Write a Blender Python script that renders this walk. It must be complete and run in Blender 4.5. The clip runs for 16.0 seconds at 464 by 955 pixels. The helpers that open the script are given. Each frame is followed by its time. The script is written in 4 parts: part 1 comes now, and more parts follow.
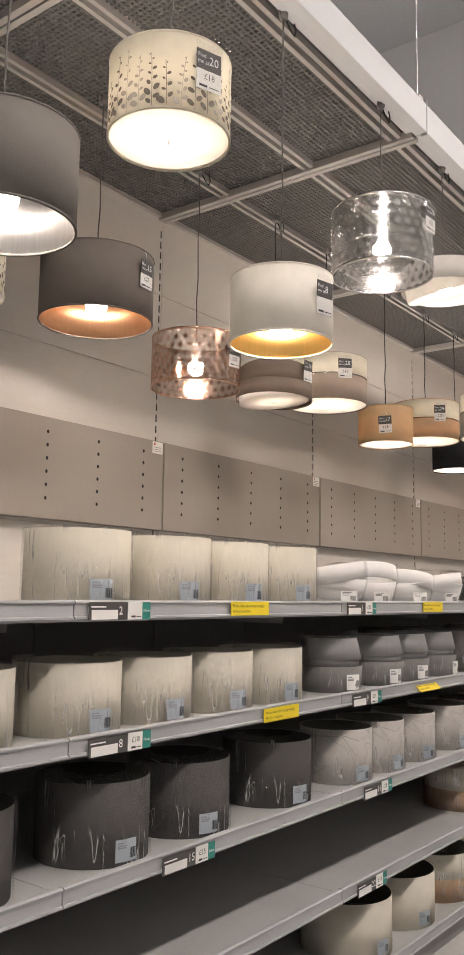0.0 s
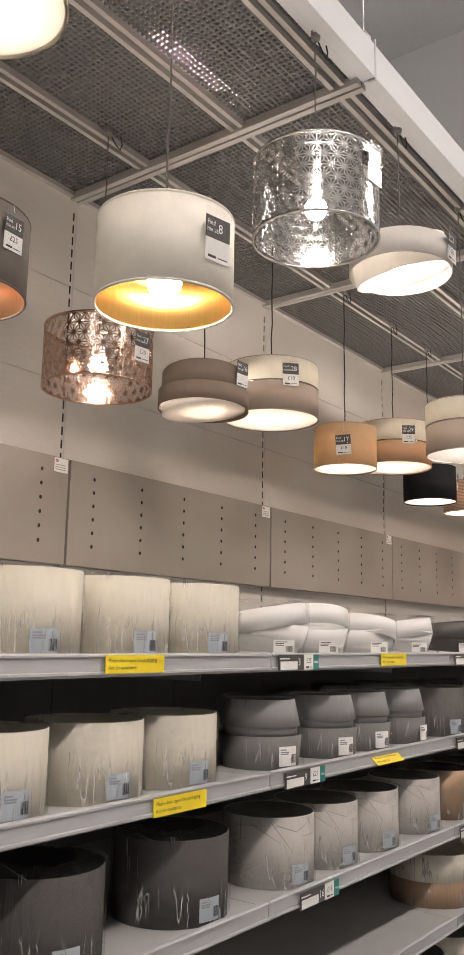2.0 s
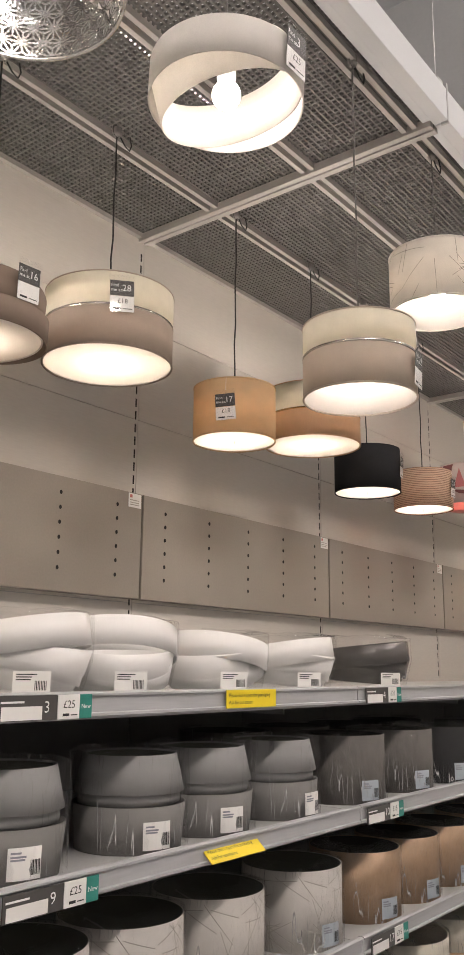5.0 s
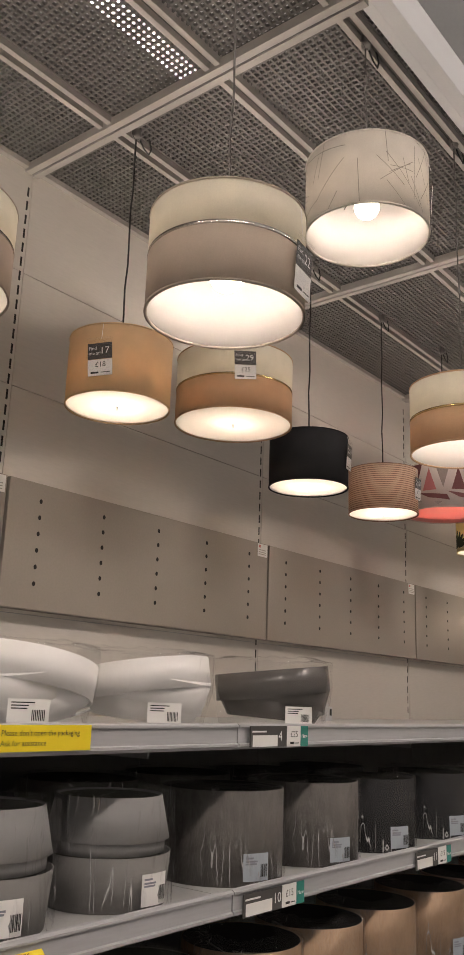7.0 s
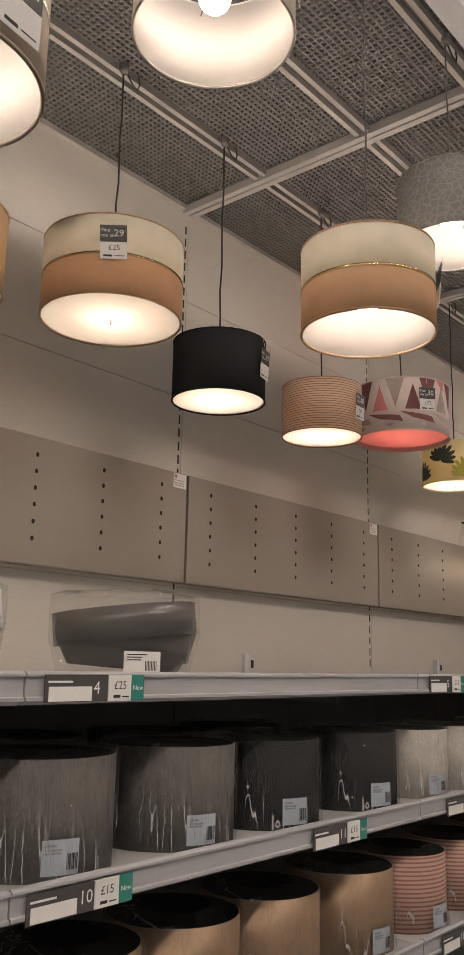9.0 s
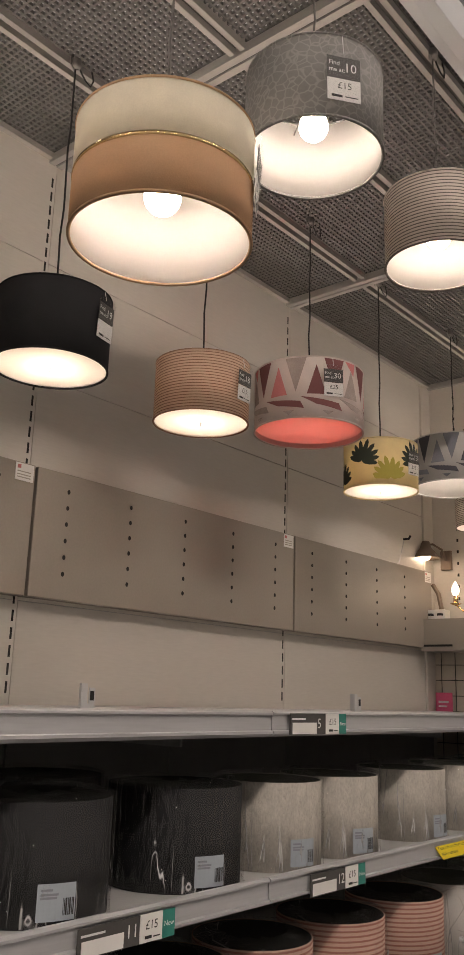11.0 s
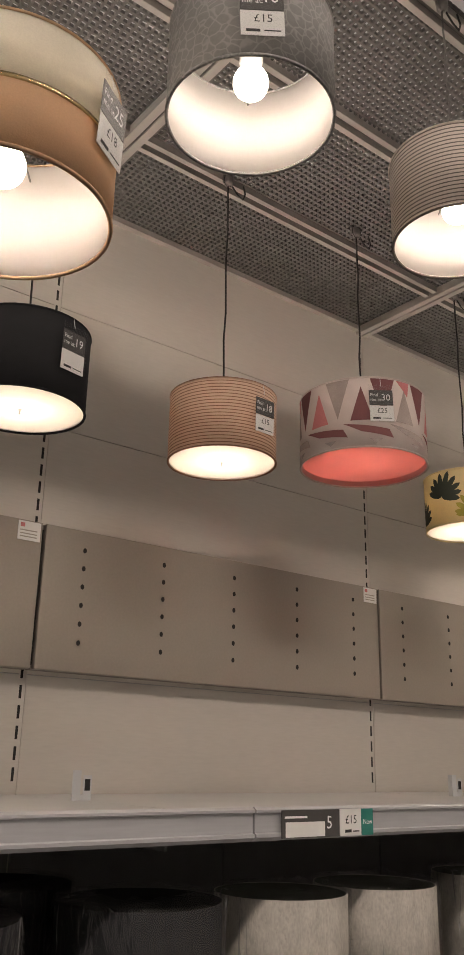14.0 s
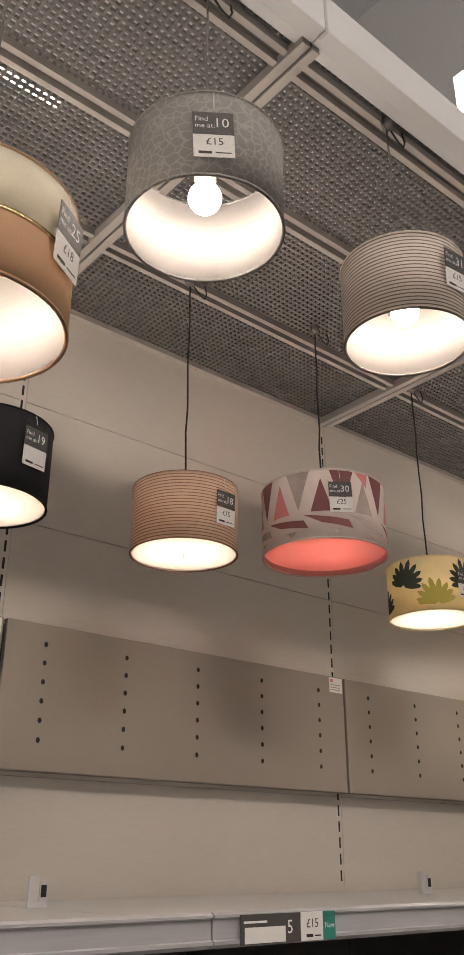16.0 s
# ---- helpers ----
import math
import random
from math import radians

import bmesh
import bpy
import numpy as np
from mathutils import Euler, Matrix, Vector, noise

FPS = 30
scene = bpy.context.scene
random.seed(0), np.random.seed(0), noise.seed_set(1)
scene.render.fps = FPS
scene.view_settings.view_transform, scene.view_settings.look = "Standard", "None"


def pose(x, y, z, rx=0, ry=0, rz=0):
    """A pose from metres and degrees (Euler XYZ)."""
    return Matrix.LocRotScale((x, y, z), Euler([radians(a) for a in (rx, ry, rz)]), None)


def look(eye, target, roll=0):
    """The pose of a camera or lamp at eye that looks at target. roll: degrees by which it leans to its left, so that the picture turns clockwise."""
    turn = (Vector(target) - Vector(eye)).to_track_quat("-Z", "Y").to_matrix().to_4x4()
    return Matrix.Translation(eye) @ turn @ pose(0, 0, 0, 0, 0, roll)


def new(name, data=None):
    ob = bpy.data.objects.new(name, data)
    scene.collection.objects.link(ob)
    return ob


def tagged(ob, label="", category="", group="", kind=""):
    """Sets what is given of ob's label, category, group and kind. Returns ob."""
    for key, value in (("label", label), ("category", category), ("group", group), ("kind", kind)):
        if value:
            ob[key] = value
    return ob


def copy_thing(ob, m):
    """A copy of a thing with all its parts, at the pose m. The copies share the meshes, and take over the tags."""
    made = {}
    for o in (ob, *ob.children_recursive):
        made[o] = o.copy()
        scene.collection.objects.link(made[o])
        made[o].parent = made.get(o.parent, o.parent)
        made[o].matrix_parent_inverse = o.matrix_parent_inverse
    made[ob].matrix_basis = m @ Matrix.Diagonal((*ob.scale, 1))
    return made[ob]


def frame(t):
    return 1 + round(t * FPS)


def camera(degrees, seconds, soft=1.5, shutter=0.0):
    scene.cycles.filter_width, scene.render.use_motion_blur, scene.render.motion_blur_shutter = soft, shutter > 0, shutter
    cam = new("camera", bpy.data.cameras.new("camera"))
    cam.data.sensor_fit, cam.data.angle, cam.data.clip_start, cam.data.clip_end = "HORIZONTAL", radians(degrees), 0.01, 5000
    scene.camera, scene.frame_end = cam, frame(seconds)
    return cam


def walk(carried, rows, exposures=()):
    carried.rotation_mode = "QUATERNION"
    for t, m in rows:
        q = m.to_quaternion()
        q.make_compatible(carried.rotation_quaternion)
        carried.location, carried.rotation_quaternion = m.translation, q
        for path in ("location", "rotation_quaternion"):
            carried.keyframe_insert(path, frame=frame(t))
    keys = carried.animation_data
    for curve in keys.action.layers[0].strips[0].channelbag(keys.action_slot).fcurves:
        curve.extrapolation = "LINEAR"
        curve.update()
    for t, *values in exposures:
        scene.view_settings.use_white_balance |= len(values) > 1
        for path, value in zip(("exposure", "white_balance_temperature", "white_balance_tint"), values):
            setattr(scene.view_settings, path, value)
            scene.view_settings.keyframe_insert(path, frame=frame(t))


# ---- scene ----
cam = camera(30.2, 16.0)
PATH = [
    (0, (0.099, -0.096, 1.488), (-1.097, 1.484, 1.754), 0.9),
    (0.5, (0.056, 0.039, 1.48), (-1.154, 1.607, 1.758), 0.4),
    (1, (-0.046, 0.196, 1.513), (-1.21, 1.799, 1.787), 0.3),
    (1.5, (-0.097, 0.364, 1.491), (-1.196, 1.999, 1.838), 0.1),
    (2, (-0.076, 0.571, 1.5), (-1.248, 2.148, 1.871), 1.0),
    (2.5, (-0.079, 0.748, 1.494), (-1.277, 2.303, 1.878), 1.1),
    (3, (-0.123, 0.929, 1.523), (-1.307, 2.489, 1.928), 1.2),
    (3.5, (-0.167, 1.09, 1.521), (-1.369, 2.632, 1.941), 1.2),
    (4, (-0.165, 1.293, 1.5), (-1.383, 2.821, 1.93), 0.5),
    (4.5, (-0.164, 1.515, 1.503), (-1.361, 3.058, 1.932), 0.5),
    (5, (-0.205, 1.721, 1.512), (-1.402, 3.264, 1.945), 0.6),
    (5.2, (-0.231, 1.811, 1.525), (-1.412, 3.362, 1.973), 0.9),
    (7.3, (-0.337, 2.565, 1.511), (-1.551, 4.072, 2.016), 2.1),
    (7.5, (-0.356, 2.625, 1.519), (-1.552, 4.145, 2.028), 1.7),
    (8, (-0.381, 2.77, 1.502), (-1.548, 4.309, 2.021), 0.9),
    (8.5, (-0.358, 2.948, 1.499), (-1.57, 4.456, 2.005), 1.0),
    (9, (-0.322, 3.107, 1.485), (-1.586, 4.599, 1.906), 1.2),
    (9.5, (-0.308, 3.3, 1.48), (-1.516, 4.838, 1.9), 1.5),
    (10, (-0.33, 3.466, 1.496), (-1.497, 5.031, 1.932), 3.0),
    (10.2, (-0.34, 3.524, 1.48), (-1.519, 5.077, 1.926), 2.8),
    (12.5, (-0.351, 4.193, 1.528), (-1.73, 5.528, 2.093), 1.4),
    (13, (-0.336, 4.27, 1.525), (-1.76, 5.548, 2.107), 1.5),
    (13.5, (-0.314, 4.294, 1.534), (-1.776, 5.521, 2.132), 1.5),
    (14, (-0.312, 4.299, 1.535), (-1.804, 5.472, 2.164), 1.2),
    (14.5, (-0.283, 4.301, 1.543), (-1.782, 5.444, 2.212), 0.7),
    (15, (-0.271, 4.309, 1.546), (-1.686, 5.488, 2.326), -0.5),
    (15.5, (-0.269, 4.307, 1.542), (-1.694, 5.46, 2.342), 0.0),
    (16, (-0.269, 4.298, 1.543), (-1.666, 5.476, 2.356), 0.1),
]
walk(cam, [(t, look(eye, target, roll)) for t, eye, target, roll in PATH],
     exposures=[(0, 0.02, 6550, 11), (5, -0.02, 6550, 11), (7.5, -0.5, 6900, 13), (8.5, -0.55, 7000, 13), (9, -0.45, 6950, 13), (9.5, -0.27, 6800, 13), (10, -0.36, 6950, 13), (12.5, -0.54, 7000, 13), (14, -0.45, 7000, 13), (16, -0.3, 6850, 12)])

# ---------------- world, light ----------------
world = bpy.data.worlds.new("world")
scene.world = world
world.use_nodes = True
world.node_tree.nodes["Background"].inputs[0].default_value = (0.75, 0.85, 1.0, 1)
world.node_tree.nodes["Background"].inputs[1].default_value = 0.05

TUBE = 78.0      # store strip lights
BULB = 106.0      # pendant bulbs
CEIL = 3.172      # open-cell ceiling above the display
WALL = -2.42     # face of the panelled back wall
LIP = -1.482     # front of the shelf edges
END = 7.89       # end wall of the aisle


# ---------------- materials ----------------
def mat(name, color, rough=0.6, metal=0.0, var=0.08, scale=18.0, fine=220.0, bump=0.05, emit=0.0, through_light=0.0, stretch=(1, 1, 1), spec=0.4, grime=0.0):
    m = bpy.data.materials.new(name)
    m.use_nodes = True
    nt = m.node_tree
    N, L = nt.nodes, nt.links
    b = N["Principled BSDF"]
    out = N["Material Output"]
    b.inputs["Roughness"].default_value = rough
    b.inputs["Metallic"].default_value = metal
    b.inputs["Specular IOR Level"].default_value = spec
    if emit:
        b.inputs["Emission Color"].default_value = (*color, 1)
        b.inputs["Emission Strength"].default_value = emit
    tc = N.new("ShaderNodeTexCoord")
    mp = N.new("ShaderNodeMapping")
    mp.inputs["Scale"].default_value = stretch
    L.new(tc.outputs["Object"], mp.inputs[0])
    n1 = N.new("ShaderNodeTexNoise")
    n1.inputs["Scale"].default_value = scale
    n1.inputs["Detail"].default_value = 4
    n2 = N.new("ShaderNodeTexNoise")
    n2.inputs["Scale"].default_value = fine
    n2.inputs["Detail"].default_value = 2
    L.new(mp.outputs[0], n1.inputs["Vector"])
    L.new(mp.outputs[0], n2.inputs["Vector"])
    mixv = N.new("ShaderNodeMath")
    mixv.operation = "ADD"
    L.new(n1.outputs["Fac"], mixv.inputs[0])
    L.new(n2.outputs["Fac"], mixv.inputs[1])
    rng = N.new("ShaderNodeMapRange")
    rng.inputs["From Min"].default_value, rng.inputs["From Max"].default_value = 0.6, 1.4
    rng.inputs["To Min"].default_value, rng.inputs["To Max"].default_value = 1 - var - grime, 1 + var
    L.new(mixv.outputs[0], rng.inputs["Value"])
    sc = N.new("ShaderNodeVectorMath")
    sc.operation = "SCALE"
    sc.inputs[0].default_value = color
    L.new(rng.outputs[0], sc.inputs["Scale"])
    L.new(sc.outputs[0], b.inputs["Base Color"])
    bp = N.new("ShaderNodeBump")
    bp.inputs["Strength"].default_value = bump
    bp.inputs["Distance"].default_value = 0.002
    L.new(n2.outputs["Fac"], bp.inputs["Height"])
    L.new(bp.outputs[0], b.inputs["Normal"])
    if through_light:
        tr = N.new("ShaderNodeBsdfTranslucent")
        L.new(sc.outputs[0], tr.inputs["Color"])
        mx = N.new("ShaderNodeMixShader")
        mx.inputs[0].default_value = through_light
        L.new(b.outputs[0], mx.inputs[1])
        L.new(tr.outputs[0], mx.inputs[2])
        L.new(mx.outputs[0], out.inputs[0])
    return m


def striped(name, light, dark, pitch, share, through_light=0.0):
    """Cloth with fine raised stripes round the shade."""
    m = mat(name, light, 0.8, through_light=through_light)
    nt = m.node_tree
    N, L = nt.nodes, nt.links
    b = N["Principled BSDF"]
    sc = [n for n in N if n.type == "VECT_MATH"][0]
    tc = [n for n in N if n.type == "TEX_COORD"][0]
    sep = N.new("ShaderNodeSeparateXYZ")
    L.new(tc.outputs["Object"], sep.inputs[0])
    div = N.new("ShaderNodeMath")
    div.operation = "DIVIDE"
    div.inputs[1].default_value = pitch
    L.new(sep.outputs["Z"], div.inputs[0])
    fr = N.new("ShaderNodeMath")
    fr.operation = "FRACT"
    L.new(div.outputs[0], fr.inputs[0])
    lt = N.new("ShaderNodeMath")
    lt.operation = "LESS_THAN"
    lt.inputs[1].default_value = share
    L.new(fr.outputs[0], lt.inputs[0])
    mx = N.new("ShaderNodeMix")
    mx.data_type = "RGBA"
    mx.inputs["B"].default_value = (*dark, 1)
    L.new(lt.outputs[0], mx.inputs["Factor"])
    L.new(sc.outputs[0], mx.inputs["A"])
    L.new(mx.outputs["Result"], b.inputs["Base Color"])
    for n in N:
        if n.type == "BSDF_TRANSLUCENT":
            L.new(mx.outputs["Result"], n.inputs["Color"])
    return m


def crackled(name, ground, vein, scale):
    """Velvet with a raised crackle of pale veins."""
    m = mat(name, ground, 0.75)
    nt = m.node_tree
    N, L = nt.nodes, nt.links
    b = N["Principled BSDF"]
    sc = [n for n in N if n.type == "VECT_MATH"][0]
    tc = [n for n in N if n.type == "TEX_COORD"][0]
    nz = N.new("ShaderNodeTexNoise")
    nz.inputs["Scale"].default_value = 30
    L.new(tc.outputs["Object"], nz.inputs["Vector"])
    add = N.new("ShaderNodeVectorMath")
    add.operation = "MULTIPLY_ADD"
    add.inputs[1].default_value = (0.02, 0.02, 0.02)
    L.new(nz.outputs["Color"], add.inputs[0])
    L.new(tc.outputs["Object"], add.inputs[2])
    vo = N.new("ShaderNodeTexVoronoi")
    vo.feature = "DISTANCE_TO_EDGE"
    vo.inputs["Scale"].default_value = scale
    L.new(add.outputs[0], vo.inputs["Vector"])
    r = N.new("ShaderNodeMapRange")
    r.inputs["From Min"].default_value, r.inputs["From Max"].default_value = 0.03, 0.1
    L.new(vo.outputs["Distance"], r.inputs["Value"])
    mx = N.new("ShaderNodeMix")
    mx.data_type = "RGBA"
    mx.inputs["A"].default_value = (*vein, 1)
    L.new(r.outputs[0], mx.inputs["Factor"])
    L.new(sc.outputs[0], mx.inputs["B"])
    L.new(mx.outputs["Result"], b.inputs["Base Color"])
    return m


def film_material(name, gloss, rough, crumple=1.0):
    """Thin clear packing film: see-through, with gloss at its folds."""
    m = bpy.data.materials.new(name)
    m.use_nodes = True
    nt = m.node_tree
    N, L = nt.nodes, nt.links
    N.remove(N["Principled BSDF"])
    tp = N.new("ShaderNodeBsdfTransparent")
    tp.inputs[0].default_value = (0.985, 0.985, 0.985, 1)
    gl = N.new("ShaderNodeBsdfGlossy")
    gl.inputs["Roughness"].default_value = rough
    tc = N.new("ShaderNodeTexCoord")
    mp = N.new("ShaderNodeMapping")
    mp.inputs["Scale"].default_value = (1, 1, 0.28)
    mp.inputs["Rotation"].default_value = (0.22, 0.28, 0)
    L.new(tc.outputs["Object"], mp.inputs[0])
    nz = N.new("ShaderNodeTexNoise")
    nz.inputs["Scale"].default_value = 46
    nz.inputs["Detail"].default_value = 2.5
    nz.inputs["Distortion"].default_value = 0.8
    L.new(mp.outputs[0], nz.inputs["Vector"])
    bp = N.new("ShaderNodeBump")
    bp.inputs["Strength"].default_value = crumple
    bp.inputs["Distance"].default_value = 0.022
    L.new(nz.outputs["Fac"], bp.inputs["Height"])
    L.new(bp.outputs[0], gl.inputs["Normal"])
    lw = N.new("ShaderNodeLayerWeight")
    lw.inputs["Blend"].default_value = 0.5
    L.new(bp.outputs[0], lw.inputs["Normal"])
    fz = N.new("ShaderNodeMath")
    fz.operation = "POWER"
    fz.inputs[1].default_value = 4.0
    L.new(lw.outputs["Facing"], fz.inputs[0])
    ad = N.new("ShaderNodeMath")
    ad.operation = "MULTIPLY_ADD"
    ad.inputs[1].default_value = 0.16
    ad.inputs[2].default_value = gloss
    L.new(fz.outputs[0], ad.inputs[0])
    mx = N.new("ShaderNodeMixShader")
    L.new(ad.outputs[0], mx.inputs[0])
    L.new(tp.outputs[0], mx.inputs[1])
    L.new(gl.outputs[0], mx.inputs[2])
    if crumple < 0.5:
        L.new(mx.outputs[0], N["Material Output"].inputs[0])
        return m
    # painted white streaks along the creases stand in for glints on the film
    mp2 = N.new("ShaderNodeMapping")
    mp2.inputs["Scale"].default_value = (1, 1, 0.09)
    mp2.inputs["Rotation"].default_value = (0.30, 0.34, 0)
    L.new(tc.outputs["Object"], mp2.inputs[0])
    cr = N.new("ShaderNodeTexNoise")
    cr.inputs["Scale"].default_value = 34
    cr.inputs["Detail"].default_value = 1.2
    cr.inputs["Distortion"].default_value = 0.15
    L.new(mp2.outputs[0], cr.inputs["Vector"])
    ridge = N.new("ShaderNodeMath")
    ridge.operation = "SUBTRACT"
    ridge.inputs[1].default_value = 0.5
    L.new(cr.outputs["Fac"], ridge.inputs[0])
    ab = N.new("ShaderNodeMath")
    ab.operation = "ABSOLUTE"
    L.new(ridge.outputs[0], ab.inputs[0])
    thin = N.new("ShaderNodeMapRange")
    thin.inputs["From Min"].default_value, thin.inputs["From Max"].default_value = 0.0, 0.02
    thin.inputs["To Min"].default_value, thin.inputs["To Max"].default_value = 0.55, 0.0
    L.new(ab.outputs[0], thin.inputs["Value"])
    pn = N.new("ShaderNodeTexNoise")
    pn.inputs["Scale"].default_value = 10
    pn.inputs["Detail"].default_value = 2
    L.new(tc.outputs["Object"], pn.inputs["Vector"])
    pm = N.new("ShaderNodeMapRange")
    pm.inputs["From Min"].default_value, pm.inputs["From Max"].default_value = 0.46, 0.60
    L.new(pn.outputs["Fac"], pm.inputs["Value"])
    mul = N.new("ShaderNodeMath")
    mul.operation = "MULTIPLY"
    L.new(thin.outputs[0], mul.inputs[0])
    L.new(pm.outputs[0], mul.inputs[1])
    glint = N.new("ShaderNodeBsdfPrincipled")
    glint.inputs["Base Color"].default_value = (0.92, 0.92, 0.92, 1)
    glint.inputs["Roughness"].default_value = 0.25
    glint.inputs["Specular IOR Level"].default_value = 1.0
    L.new(bp.outputs[0], glint.inputs["Normal"])
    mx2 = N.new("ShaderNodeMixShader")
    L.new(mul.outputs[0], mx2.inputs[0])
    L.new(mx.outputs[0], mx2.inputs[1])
    L.new(glint.outputs[0], mx2.inputs[2])
    L.new(mx2.outputs[0], N["Material Output"].inputs[0])
    return m


M_WALL = mat("painted_steel_panel", (0.62, 0.585, 0.54), 0.27, var=0.03, scale=3, fine=90, bump=0.03, grime=0.03, stretch=(1, 0.25, 2))
M_PEG = mat("taupe_painted_steel", (0.32, 0.285, 0.25), 0.38, var=0.04, scale=4, fine=140, bump=0.05, grime=0.03)
M_PEGSIDE = mat("taupe_steel_edge", (0.28, 0.25, 0.22), 0.5)
M_SHELF = mat("pale_grey_shelf_steel", (0.47, 0.47, 0.465), 0.38, var=0.05, scale=5, fine=120, bump=0.03, grime=0.05)
M_STRIP = mat("grey_plastic_edge_strip", (0.42, 0.425, 0.44), 0.3, var=0.05, scale=6, fine=60, bump=0.03, grime=0.04, stretch=(1, 0.2, 3))
M_DARK = mat("charcoal_back_panel", (0.27, 0.26, 0.255), 0.45, var=0.1)
# Near-black for black parts, and for shade inside lampshades and gaps.
M_SLOT = mat("black_and_inner_shade", (0.015, 0.014, 0.013), 0.7)
M_RAIL = mat("warm_grey_ceiling_rail", (0.36, 0.34, 0.32), 0.45, var=0.05, scale=6)
# Rail grey darkened, so the grooves carry their shade as colour.
M_GROOVESHADE = mat("shaded_rail_groove", (0.10, 0.095, 0.09), 0.6)
M_MESH = mat("grey_open_cell_mesh", (0.105, 0.10, 0.096), 0.5, var=0.08, scale=3)
M_FASCIA = mat("white_beam_paint", (0.55, 0.56, 0.575), 0.4, var=0.03, scale=3)
M_STORE = mat("store_grey_paint", (0.46, 0.465, 0.47), 0.7, var=0.04, scale=0.7, fine=30)
M_ROOF = mat("roof_lining", (0.40, 0.41, 0.42), 0.75, var=0.05, scale=0.6, fine=20)
M_FLOOR = mat("polished_store_floor", (0.52, 0.51, 0.50), 0.25, var=0.06, scale=2, fine=60, grime=0.05)
M_TUBE = mat("strip_light_diffuser", (1.0, 0.90, 0.83), 0.5, emit=TUBE)
M_STEEL = mat("galvanised_steel", (0.45, 0.45, 0.45), 0.35, metal=0.8)
M_CORD = mat("black_cord", (0.02, 0.02, 0.02), 0.6)
M_CORDW = mat("grey_cord", (0.10, 0.095, 0.09), 0.5)
M_BULB = mat("lit_bulb_glass", (1.0, 0.89, 0.79), 0.4, emit=BULB)
M_SMALL = mat("small_lit_bulb", (1.0, 0.80, 0.60), 0.4, emit=22.0)
M_HOLDER = mat("white_lampholder", (0.75, 0.74, 0.72), 0.4)
M_GIMBAL = mat("shade_ring_wire", (0.25, 0.24, 0.23), 0.4, metal=0.6)
M_LINING = mat("white_shade_lining", (0.87, 0.84, 0.81), 0.7, var=0.02, through_light=0.68)
M_DIFF = mat("white_diffuser_disc", (0.90, 0.87, 0.82), 0.6, var=0.02, through_light=0.82)
M_GOLD = mat("gold_foil_lining", (0.85, 0.52, 0.16), 0.30, metal=1.0, var=0.1, stretch=(12, 12, 0.4))
M_COPPERL = mat("copper_foil_lining", (0.72, 0.40, 0.22), 0.30, metal=1.0, var=0.1, stretch=(12, 12, 0.4))
M_SILVERL = mat("silver_foil_lining", (0.80, 0.78, 0.76), 0.30, metal=1.0, var=0.1, stretch=(12, 12, 0.4))
M_PINKL = mat("coral_pink_lining", (0.86, 0.47, 0.43), 0.6, var=0.03, through_light=0.5)
M_CHROME = mat("mirror_silver_sheet", (0.78, 0.77, 0.76), 0.17, metal=1.0, var=0.02)
M_COPPER = mat("copper_sheet", (0.66, 0.43, 0.32), 0.16, metal=1.0, var=0.02)
M_CLEAR = film_material("clear_plastic_sheet", 0.02, 0.08, 0.02)
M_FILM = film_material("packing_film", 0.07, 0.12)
M_LOOSE = film_material("loose_packing_film", 0.05, 0.08, 0.45)
M_BRASS = mat("brass_band", (0.62, 0.45, 0.22), 0.25, metal=1.0)
M_SILVERB = mat("silver_band", (0.60, 0.56, 0.52), 0.25, metal=1.0)


def cloth(name, c, t=0.0, fine=420.0):
    return mat(name, c, 0.85, var=0.07, scale=25, fine=fine, bump=0.18, through_light=t, spec=0.15)


M_CREAM = cloth("cream_linen", (0.80, 0.76, 0.66), 0.22)
M_IVORY = cloth("ivory_cloth", (0.86, 0.83, 0.74), 0.60)
M_IVORYO = cloth("ivory_lined_cloth", (0.84, 0.81, 0.73), 0.04)
M_TAUPE = cloth("taupe_linen", (0.50, 0.43, 0.37), 0.5)
M_TAUPE2 = cloth("pale_taupe_linen", (0.58, 0.51, 0.44), 0.5)
M_TAN = cloth("tan_linen", (0.62, 0.44, 0.29), 0.5)
M_BEIGE = cloth("beige_wood_veneer", (0.66, 0.49, 0.31), 0.45)
M_BROWN = cloth("brown_felt", (0.20, 0.155, 0.125), 0.0)
M_GREYV = cloth("grey_velvet", (0.20, 0.185, 0.17), 0.0)
M_GREYV2 = cloth("warm_grey_velvet", (0.17, 0.15, 0.135), 0.0)
M_BLACK = cloth("black_cloth", (0.022, 0.022, 0.024), 0.0)
M_WHITE = cloth("white_cloth", (0.88, 0.85, 0.80), 0.60)
M_WHITEG = cloth("white_grey_cloth", (0.68, 0.65, 0.62), 0.2)
M_PINKISH = cloth("pale_pink_print_cloth", (0.70, 0.61, 0.57), 0.15)
M_BLUEISH = cloth("pale_grey_print_cloth", (0.58, 0.57, 0.56), 0.1)
M_YELLOW = cloth("straw_print_cloth", (0.82, 0.71, 0.44), 0.4)
M_CRACK = crackled("grey_crackle_velvet", (0.21, 0.205, 0.20), (0.29, 0.28, 0.27), 56)
M_STRIPE = striped("tan_stripe_cloth", (0.70, 0.50, 0.37), (0.28, 0.15, 0.10), 0.0088, 0.26, 0.25)
